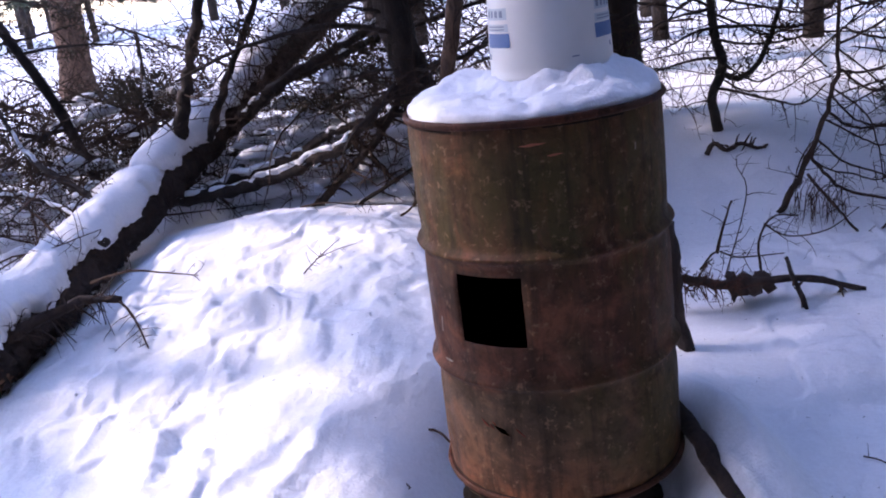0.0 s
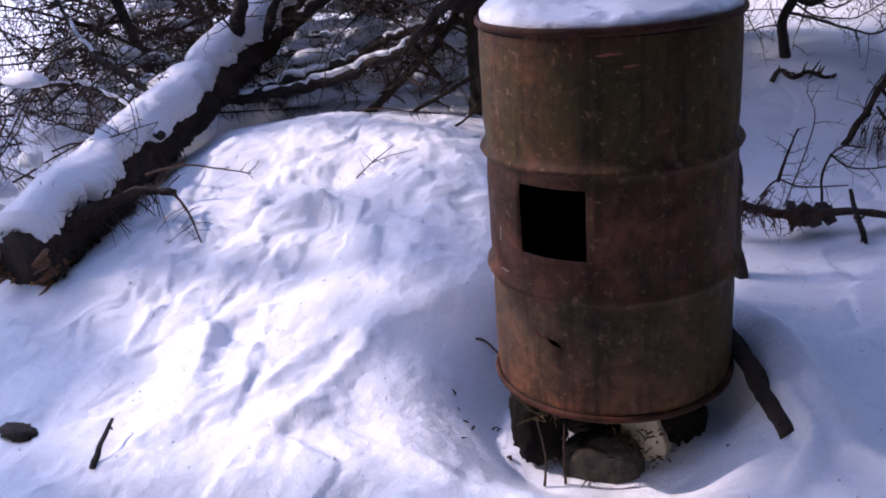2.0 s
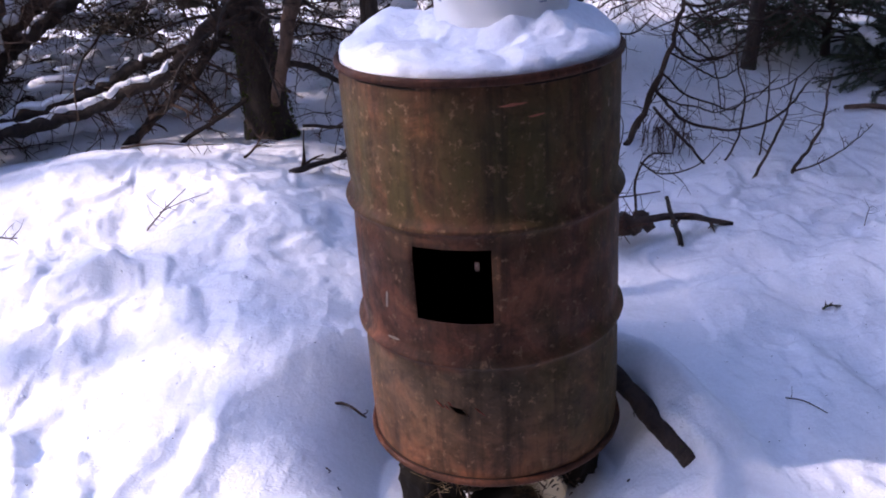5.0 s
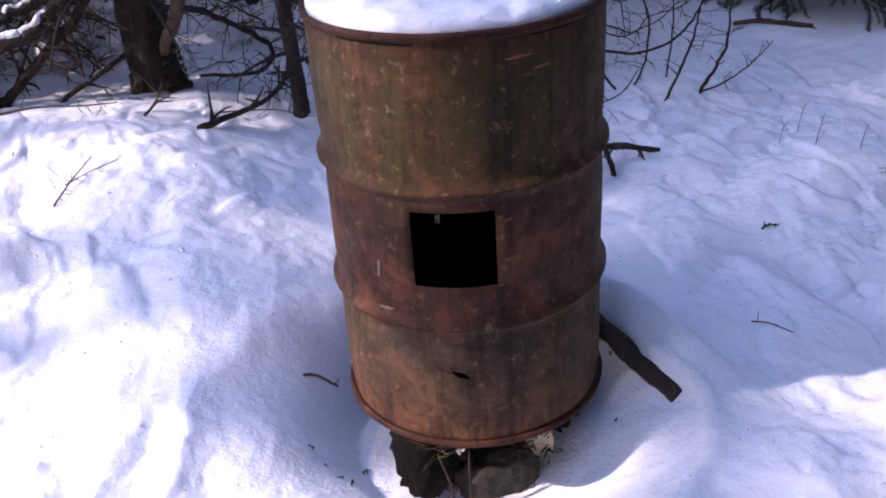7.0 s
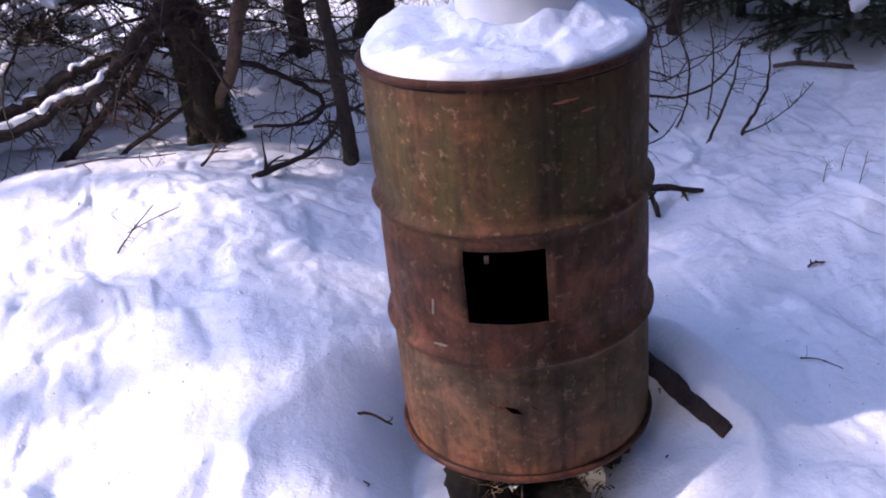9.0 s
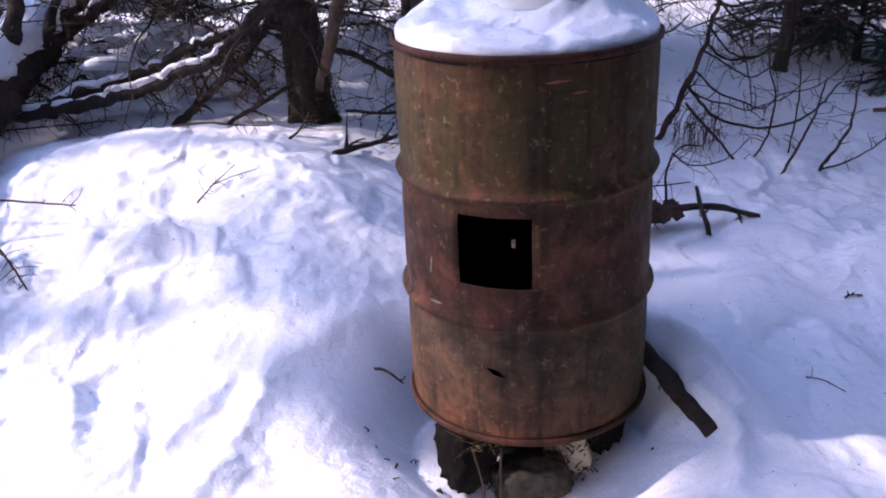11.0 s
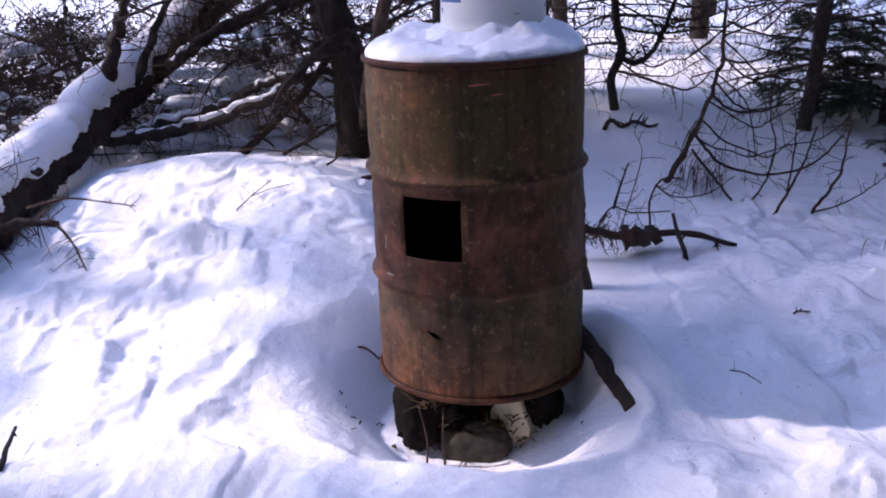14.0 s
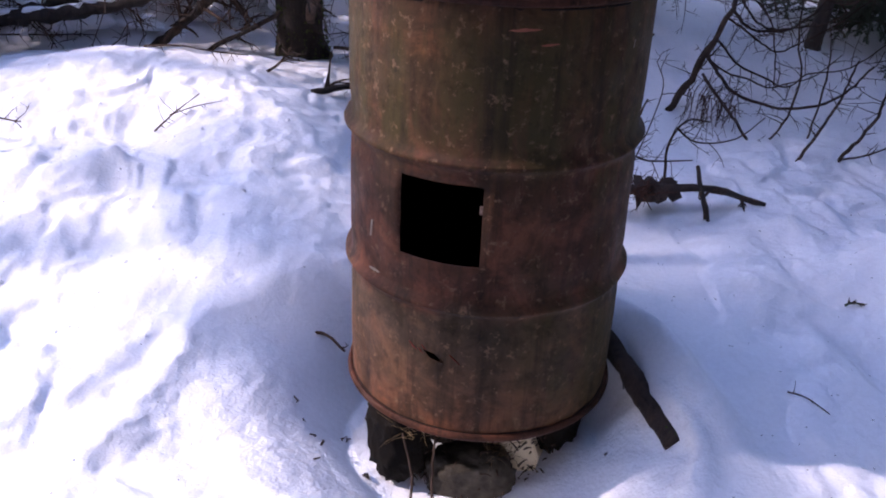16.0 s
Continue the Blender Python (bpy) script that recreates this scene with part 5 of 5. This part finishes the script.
# ---------------------------------------------------------------- brush and woods behind
def brush(name, box, count, seed, label, length=0.5, radius=0.007, mat=TWIG, sub=2, n_side=16):
    """A thicket of dead limbs: one mesh of things nobody could count."""
    rng, s = random.Random(seed), Soup()
    (x0, x1), (y0, y1) = box
    for _ in range(count):
        x, y = rng.uniform(x0, x1), rng.uniform(y0, y1)
        p = Vector((x, y, ground_z(x, y) + rng.uniform(-0.02, 0.55)))
        a = rng.uniform(0, 6.28)
        d = Vector((math.cos(a), math.sin(a), rng.uniform(-0.1, 0.8))).normalized()
        line = [p.copy()]
        for k in range(6):
            d = (d + Vector((rng.uniform(-0.2, 0.2), rng.uniform(-0.2, 0.2), rng.uniform(-0.2, 0.12)))).normalized()
            p = p + d * length * rng.uniform(0.12, 0.3)
            line.append(p.copy())
        s.tube(line, taper(7, radius * rng.uniform(0.5, 1.3), radius * 0.3), 5, cap=False)
        twigs(s, line, rng, n_side, length * 0.45, radius * 0.33, 0.02, sub, 0.05, 1.0, 0.8)
    return single(name, s, mat, label, "brush", kind="stuff")


brush("brush", ((-3.0, -0.9), (2.2, 3.7)), 95, 201, "tangled dead spruce limbs and twigs", 0.6, 0.008, TWIG, 1, 20)
brush("brush", ((-1.1, 0.3), (2.25, 3.6)), 75, 202, "tangled dead spruce limbs and twigs", 0.65)
brush("brush", ((-2.7, -1.85), (1.0, 2.4)), 55, 203, "low dead twigs sticking out of the snow", 0.42, 0.0055, TWIG, 1, 20)
brush("brush", ((0.9, 3.4), (2.9, 4.6)), 26, 204, "bare tangled brush in the snow", 0.7, 0.006)
brush("brush", ((-0.35, 0.28), (1.25, 1.75)), 9, 205, "thin bare twigs at the foot of the trees", 0.28, 0.0035, TWIG, 1, 8)


def brush_snow(name, box, count, seed, label):
    """Small caps of snow caught in the brush."""
    rng, s = random.Random(seed), Soup()
    (x0, x1), (y0, y1) = box
    for _ in range(count):
        x, y = rng.uniform(x0, x1), rng.uniform(y0, y1)
        c = Vector((x, y, ground_z(x, y) + rng.uniform(0.02, 0.55) * rng.random() + 0.02))
        a, w = rng.uniform(0, 3.14), rng.uniform(0.012, 0.05)
        ln = w * rng.uniform(1.2, 3.2)
        n, k = 9, 6
        start = len(s.v)
        for i in range(k + 1):
            t = -1 + 2 * i / k
            e = math.sqrt(max(0.0, 1 - t * t)) + 0.02
            for j in range(n):
                q = 2 * math.pi * j / n
                o = Vector((math.cos(a) * t * ln - math.sin(a) * math.cos(q) * w * e, math.sin(a) * t * ln + math.cos(a) * math.cos(q) * w * e, math.sin(q) * w * e * (0.9 if math.sin(q) > 0 else 0.5)))
                o *= 1 + 0.45 * noise.noise((c + o) * 17)
                s.v.append(tuple(c + o))
        for i in range(k):
            for j in range(n):
                p, r = start + i * n + j, start + i * n + (j + 1) % n
                s.f.append((p, r, r + n, p + n))
    return single(name, s, SNOW, label, "snow", kind="stuff")


brush_snow("brush_snow", ((-2.9, -1.0), (2.0, 3.4)), 190, 701, "small caps of snow caught in the dead brush")
brush_snow("brush_snow", ((-2.1, -0.7), (2.1, 3.1)), 130, 704, "small caps of snow caught in the dead brush")
brush_snow("brush_snow", ((-1.1, 0.2), (2.1, 3.2)), 90, 702, "small caps of snow caught in the dead brush")
brush_snow("brush_snow", ((-2.6, -1.85), (0.9, 2.2)), 80, 703, "lumps of snow among low twigs")


def needle_clumps(name, centres, seed, label, mat, size=0.5, per=900, blade=0.05):
    rng, s = random.Random(seed), Soup()
    for cx, cy, cz, r in centres:
        for _ in range(int(per * r)):
            p = Vector((cx + rng.gauss(0, r * size), cy + rng.gauss(0, r * size), cz + rng.gauss(0, r * size * 0.45)))
            d = Vector((rng.uniform(-1, 1), rng.uniform(-1, 1), rng.uniform(-0.7, 0.3))).normalized() * blade * rng.uniform(0.6, 1.4)
            q = d.orthogonal().normalized() * blade * 0.13
            s.tri(p - q, p + q, p + d)
    return single(name, s, mat, label, "brush", kind="stuff")


needle_clumps("brush_needles", [(-0.15, 2.9, 1.2, 0.7), (-0.8, 3.1, 1.25, 0.8), (-1.5, 3.3, 1.4, 0.6), (0.25, 2.6, 0.6, 0.4), (-0.55, 2.4, 0.75, 0.5), (-0.35, 2.35, 1.05, 0.5), (-0.75, 2.25, 0.95, 0.4), (-2.2, 2.8, 0.5, 0.4), (-2.0, 2.4, 0.45, 0.35), (-2.45, 2.3, 0.35, 0.35), (-2.7, 2.9, 0.5, 0.4), (0.95, 2.15, 0.62, 0.16), (1.1, 2.15, 0.72, 0.14)], 301, "brownish dead needles clinging to the brush", DRY_NEEDLE, 0.50, 1100, 0.034)


knots = random.Random(88)
needle_clumps("brush_needles", [(knots.uniform(-2.7, -0.5), knots.uniform(2.0, 3.3), knots.uniform(0.35, 1.35), knots.uniform(0.05, 0.12)) for _ in range(90)], 302, "dark knots of dead needles on the brush", DRY_NEEDLE, 0.7, 2400, 0.03)


def wild_conifer(name, seed, tall, reach, bare, mat, boughs, blade, label, clumps=22, spread=0.30):
    """A grown conifer, its crown of many small needle sprays with gaps between."""
    rng = random.Random(seed)
    tree = thing(name, (0, 0, 0), label, "tree", "conifers around")
    s = Soup()
    ls = spline([(0, 0, -0.3), (0.03, 0.0, tall * 0.3), (-0.02, 0.03, tall * 0.65), (0, 0, tall)], 5)
    s.tube(ls, taper(len(ls), 0.009 * tall + 0.02, 0.012), 10, 0.08, rng)
    part("trunk", s, BARK, tree)
    wood, green = Soup(), Soup()
    for k in range(boughs):
        u = bare + (0.98 - bare) * (k + rng.random()) / boughs
        a = k * 2.399 + rng.uniform(-0.5, 0.5)
        ln = reach * (1 - u) ** 0.7 * rng.uniform(0.6, 1.15) + 0.15
        d = Vector((math.cos(a), math.sin(a), rng.uniform(-0.15, 0.25)))
        p = Vector((0, 0, u * tall))
        line = [p.copy()]
        for m in range(6):
            d = (d + Vector((rng.uniform(-0.1, 0.1), rng.uniform(-0.1, 0.1), -0.07 + 0.03 * m))).normalized()
            p = p + d * ln / 6
            line.append(p.copy())
        wood.tube(line, taper(7, 0.012 + 0.006 * ln, 0.004), 5, cap=False)
        for m in range(int(clumps * ln / reach) + 5):
            t = rng.uniform(0.2, 1.0) * 6
            i = min(int(t), 5)
            c = line[i].lerp(line[i + 1], t - i)
            side = Vector((-d.y, d.x, 0)).normalized() * rng.uniform(-1, 1) * ln * spread * (1.15 - t / 6)
            c = c + side + Vector((0, 0, rng.uniform(-0.10, 0.03)))
            for _ in range(14):
                e = Vector((rng.uniform(-1, 1), rng.uniform(-1, 1), rng.uniform(-0.8, 0.25))).normalized()
                o = c + e * blade * rng.uniform(0.0, 0.9)
                f = (e + d * 0.8).normalized() * blade * rng.uniform(0.7, 1.4)
                w = f.orthogonal().normalized() * blade * 0.16
                green.tri(o - w, o + w, o + f)
    tagged(part("bough_wood", wood, TWIG, tree), kind="stuff")
    tagged(part("foliage", green, mat, tree, "dark green needles"), kind="stuff")
    return tree


def high_crown(tree, line, low, reach, boughs, blade, seed):
    """The living crown high up on a standing trunk."""
    rng = random.Random(seed)
    wood, green = Soup(), Soup()
    top = line[-1].z
    for k in range(boughs):
        u = (k + rng.random()) / boughs
        p = min(line, key=lambda q: abs(q.z - (low + (top - low) * u))).copy()
        a = k * 2.399 + rng.uniform(-0.5, 0.5)
        ln = reach * (1 - u) ** 0.6 * rng.uniform(0.6, 1.15) + 0.15
        d = Vector((math.cos(a), math.sin(a), rng.uniform(-0.05, 0.25)))
        twig = [p.copy()]
        for m in range(6):
            d = (d + Vector((rng.uniform(-0.1, 0.1), rng.uniform(-0.1, 0.1), -0.05 + 0.02 * m))).normalized()
            p = p + d * ln / 6
            twig.append(p.copy())
        wood.tube(twig, taper(7, 0.012, 0.004), 5, cap=False)
        for m in range(int(20 * ln / reach) + 5):
            t = rng.uniform(0.15, 1.0) * 6
            i = min(int(t), 5)
            c = twig[i].lerp(twig[i + 1], t - i) + Vector((-d.y, d.x, 0)) * rng.uniform(-0.3, 0.3) * ln
            for _ in range(12):
                e = Vector((rng.uniform(-1, 1), rng.uniform(-1, 1), rng.uniform(-0.8, 0.25))).normalized()
                o = c + e * blade * rng.uniform(0.0, 0.9)
                f = (e + d * 0.8).normalized() * blade * rng.uniform(0.7, 1.4)
                w = f.orthogonal().normalized() * blade * 0.18
                green.tri(o - w, o + w, o + f)
    tagged(part("bough_wood", wood, TWIG, tree), kind="stuff")
    tagged(part("foliage", green, DARK_NEEDLE, tree, "dark green needles"), kind="stuff")


for k, (tree, line) in enumerate(GROWN):
    high_crown(tree, line, 2.5, 1.5, 46, 0.10, 900 + k)

TALL = wild_conifer("conifer", 401, 8.5, 1.6, 0.40, DARK_NEEDLE, 90, 0.085, "tall dark spruce with a ragged crown", 30)
# stands out of view towards the sun, put there for its shadow
TALL.matrix_basis = pose(-4.93, 2.52, ground_z(-4.93, 2.52) - 0.1, 0, 0, 341) @ Matrix.Scale(1.15, 4)
BROAD = wild_conifer("conifer", 402, 6.0, 1.5, 0.16, DARK_NEEDLE, 80, 0.085, "spruce with drooping green boughs", 26)
BROAD.matrix_basis = pose(6.5, 5.5, ground_z(6.5, 5.5))
# THIN and HIGH are only used out of view, to shape dapples and shade
THIN = wild_conifer("conifer", 403, 7.0, 1.5, 0.22, DARK_NEEDLE, 36, 0.10, "unseen thin ragged spruce with wide gaps, placed for dappled shade", 85, 0.15)
THIN.matrix_basis = pose(-8.07, -1.12, ground_z(-8.07, -1.12) - 0.1, 0, 0, 151) @ Matrix.Scale(1.4, 4)
HIGH = wild_conifer("conifer", 404, 8.5, 2.2, 0.66, DARK_NEEDLE, 44, 0.085, "unseen tall spruce with a bare trunk and short high crown, placed for shade", 34)
HIGH.matrix_basis = pose(-7.96, 1.18, ground_z(-7.96, 1.18) - 0.1, 0, 0, 353) @ Matrix.Scale(1.096, 4)
rng = random.Random(55)
# first row: unseen trees, sited so their shadows fall on chosen snow and steel
NEAR = [(HIGH, -8.35, 2.1, 1.2, 40), (BROAD, -8.59, -0.39, 1.4, 49), (TALL, -12.93, 0.43, 1.16, 108), (TALL, -8.77, 2.49, 0.72, 242), (THIN, -11.79, 0.29, 1.27, 125), (TALL, -11.33, -0.84, 1.59, 117), (TALL, -6.95, -1.4, 1.46, 135), (TALL, -13.27, -0.66, 1.73, 219), (BROAD, -7.36, 0.67, 0.77, 178), (THIN, -11.4, 1.76, 1.1, 164), (BROAD, -9.92, 1.02, 1.09, 283), (THIN, -12.57, 1.75, 1.22, 262), (BROAD, -4.3, -3.0, 1.0, 350), (TALL, -8.4, 7.6, 1.0, 130),
        # first four here: unseen, added for shade; the others stand in the background
        (TALL, 2.5, -0.5, 0.95, 110), (TALL, 2.95, 0.75, 1.0, 200), (TALL, 2.0, -2.7, 0.95, 20), (TALL, -1.6, -3.6, 1.0, 60), (TALL, -0.9, 4.9, 1.0, 40), (BROAD, 0.7, 4.6, 1.0, 130), (BROAD, 2.2, 5.4, 1.1, 15), (TALL, 3.9, 4.4, 0.9, 250), 
        # unseen trees behind and to the right, added to dim the open sky
        (TALL, -2.6, -4.6, 1.0, 30), (BROAD, -0.6, -5.2, 1.1, 100), (BROAD, 1.5, -4.8, 1.0, 170), (BROAD, 3.4, -4.2, 1.1, 220), (BROAD, 4.8, -2.2, 1.0, 300), (BROAD, 5.0, 0.4, 1.0, 45), (TALL, 0.4, -7.0, 1.2, 60), (TALL, 3.0, -7.0, 1.2, 90), (TALL, -3.4, -7.2, 1.2, 10), (BROAD, 3.5, 0.3, 0.9, 75), (BROAD, 3.1, -1.5, 0.9, 190), (TALL, 2.6, -3.2, 1.0, 140), (BROAD, 4.2, 1.6, 0.9, 20), (TALL, 0.6, -4.3, 0.9, 250),
        (TALL, -1.2, 8.6, 1.1, 95), (TALL, 0.1, 7.2, 0.9, 165), (TALL, 1.4, 8.8, 1.0, 285), (TALL, -0.3, 10.4, 1.1, 325), (TALL, 2.9, 7.4, 0.9, 35), (TALL, 1.2, 6.4, 0.8, 195)]
for src, x, y, k, turn in NEAR:
    copy_thing(src, pose(x, y, ground_z(x, y) - 0.1, 0, 0, turn) @ Matrix.Scale(k / src.scale.x, 4))
for k in range(34):
    # unseen woods added behind and to the far side, to hold off sky light
    a, d = radians(206 + 150 * (k + rng.random()) / 34), rng.uniform(5.2, 10.5)
    x, y = math.cos(a) * d, math.sin(a) * d
    copy_thing(BROAD, pose(x, y, ground_z(x, y) - 0.1, 0, 0, rng.uniform(0, 360)) @ Matrix.Scale(rng.uniform(1.0, 1.6), 4))
for k in range(96):
    # a second unseen ring, added to block low sky that brightens the drum
    a, d = radians(204 + 178 * (k + rng.random()) / 96), rng.uniform(8.5, 20.0)
    x, y = math.cos(a) * d, math.sin(a) * d
    copy_thing(BROAD if k % 3 else TALL, pose(x, y, ground_z(x, y) - 0.1, 0, 0, rng.uniform(0, 360)) @ Matrix.Scale(rng.uniform(1.5, 2.3) / (1.0 if k % 3 else TALL.scale.x), 4))
for k in range(46):
    a = radians(rng.uniform(38, 142))
    d = rng.uniform(9, 34) if a < radians(108) else rng.uniform(17, 36)
    x, y = math.cos(a) * d, math.sin(a) * d
    src = rng.choice((TALL, BROAD))
    sc = rng.uniform(0.8, 1.5)
    copy_thing(src, pose(x, y, ground_z(x, y) - 0.1, 0, 0, rng.uniform(0, 360)) @ Matrix.Scale(sc / src.scale.x, 4))


# ---------------------------------------------------------------- small litter on the snow
def lying(name, pts, r, label, category, seed, side=3, length=0.04, group="litter on the snow", mat=TWIG, lift=0.004):
    q = [(x, y, ground_z(x, y) + lift + dz) for x, y, dz in pts]
    return stick(name, q, r, r * 0.5, mat, label, category, seed, side, length, group, r * 0.5, 0.0, 0, seg=5, rough=0.1)


lying("twig", [(0.675, -0.15, 0), (0.70, -0.185, 0.004), (0.735, -0.228, 0)], 0.0022, "short dark twig lying on the snow", "twig", 1)
lying("twig", [(-0.86, 0.95, 0.0), (-0.80, 0.99, 0.02), (-0.73, 1.03, 0.03)], 0.0030, "forked twig sticking out of the bank", "twig", 2, 7, 0.10)
lying("twig", [(-0.82, 1.0, 0.01), (-0.74, 0.99, 0.02), (-0.66, 1.0, 0.02)], 0.0022, "forked twig sticking out of the bank", "twig", 3, 4, 0.06)
lying("bark_piece", [(-1.225, -0.40, 0.0), (-1.228, -0.34, 0.03), (-1.235, -0.26, 0.05)], 0.009, "strip of dark bark standing in the snow", "bark", 4, 2, 0.03, mat=BARK)
boulder("bark_piece", (-1.535, -0.215, ground_z(-1.535, -0.215) + 0.008), (0.062, 0.030, 0.011), LOG_BARK, "dark flat piece of bark on the snow", 33.0, -25, "bark", "litter on the snow", 0.5)
lying("twig", [(-1.34, -0.62, 0.0), (-1.27, -0.58, 0.02), (-1.21, -0.53, 0.03)], 0.0035, "thin forked twig on the trodden snow", "twig", 6, 4, 0.06)
lying("twig", [(-1.00, -0.50, 0.0), (-0.985, -0.54, 0.004), (-0.97, -0.575, 0)], 0.0022, "bit of bark on the trodden snow", "twig", 7)
lying("bark_piece", [(-0.72, -0.64, 0), (-0.70, -0.645, 0.004), (-0.675, -0.65, 0)], 0.005, "small dark bark chip on the snow", "bark", 8, 2, 0.03)
lying("twig", [(-0.55, 1.36, 0.0), (-0.51, 1.40, 0.04), (-0.47, 1.44, 0.08)], 0.006, "broken twig leaning on the bank", "twig", 9, 10, 0.14)
lying("twig", [(-0.40, 1.26, 0.0), (-0.30, 1.28, 0.035), (-0.18, 1.32, 0.09), (-0.08, 1.36, 0.14)], 0.013, "reddish-brown broken branch leaning to the trunks", "branch", 10, 8, 0.16, mat=BARK)
lying("twig", [(-0.98, 1.52, 0.0), (-0.86, 1.46, 0.03), (-0.72, 1.44, 0.035), (-0.62, 1.46, 0.02)], 0.004, "thin dark twig on top of the bank", "twig", 11, 6, 0.08)
lying("branch_stub", [(0.74, 1.98, 0.0), (0.78, 2.01, 0.022), (0.83, 1.97, 0.004), (0.89, 2.00, 0.014), (0.95, 1.96, 0.002), (1.005, 1.985, 0.012)], 0.013, "knobbly dead branch stub on the snow", "branch", 12, 16, 0.07, mat=LOG_BARK)
for k, (x, y) in enumerate(((1.40, 0.46), (1.47, 0.62), (1.55, 0.42), (1.38, 0.60))):
    lying("twig", [(x, y, -0.01), (x + 0.01, y, 0.05), (x + 0.03, y + 0.01, 0.10 - 0.015 * k)], 0.0016, "thin stalk standing in the snow", "stalk", 60 + k, 4, 0.06, "stalks in the snow")
lying("needle_tuft", [(0.985, 0.196, 0.0), (1.005, 0.193, 0.006), (1.03, 0.186, 0.0)], 0.004, "dark needle tuft lying on the snow", "needle tuft", 75, 14, 0.022, mat=DARK_NEEDLE)

# clods of snow thrown up round the trodden places
rng, s = random.Random(17), Soup()
for _ in range(160):
    zone = rng.random()
    if zone < 0.62:
        x, y = rng.gauss(-0.85, 0.27), rng.gauss(0.72, 0.36)
    elif zone < 0.82:
        x, y = rng.uniform(-1.5, -0.45), rng.uniform(-0.9, 0.4)
    else:
        x, y = rng.uniform(0.5, 1.8), rng.uniform(-0.9, 0.7)
    if math.hypot(x, y) < 0.62:
        continue
    r = 0.003 + 0.006 * rng.random() ** 2
    c = Vector((x, y, ground_z(x, y) - r * 0.1))
    axes = [Vector((rng.uniform(-1, 1), rng.uniform(-1, 1), rng.uniform(-1, 1))).normalized() * r * rng.uniform(0.7, 1.3)]
    axes.append(axes[0].orthogonal().normalized() * r * rng.uniform(0.7, 1.3))
    axes.append(axes[0].cross(axes[1]).normalized() * r * rng.uniform(0.6, 1.1))
    n = len(s.v)
    for a in axes:
        s.v += [tuple(c + a), tuple(c - a)]
    s.f += [(n, n + 2, n + 4), (n + 2, n + 1, n + 4), (n + 1, n + 3, n + 4), (n + 3, n, n + 4), (n + 2, n, n + 5), (n + 1, n + 2, n + 5), (n + 3, n + 1, n + 5), (n, n + 3, n + 5)]
single("snow_clods", s, SNOW, "small clods of broken snow on the trodden bank", "snow", kind="stuff")

# scattered needles and bark dust
rng, s = random.Random(91), Soup()
for _ in range(420):
    x, y = rng.uniform(-1.4, 1.9), rng.uniform(-0.9, 1.5)
    if math.hypot(x, y) < 0.45:
        continue
    p = Vector((x, y, ground_z(x, y) + 0.002))
    a = rng.uniform(0, 6.28)
    d = Vector((math.cos(a), math.sin(a), rng.uniform(-0.1, 0.3))) * rng.uniform(0.003, 0.009)
    q = d.orthogonal().normalized() * 0.0011
    s.tri(p - q, p + q, p + d)
single("needle_litter", s, BARK, "fallen needles and bark dust sprinkled on the snow", "litter", kind="stuff")
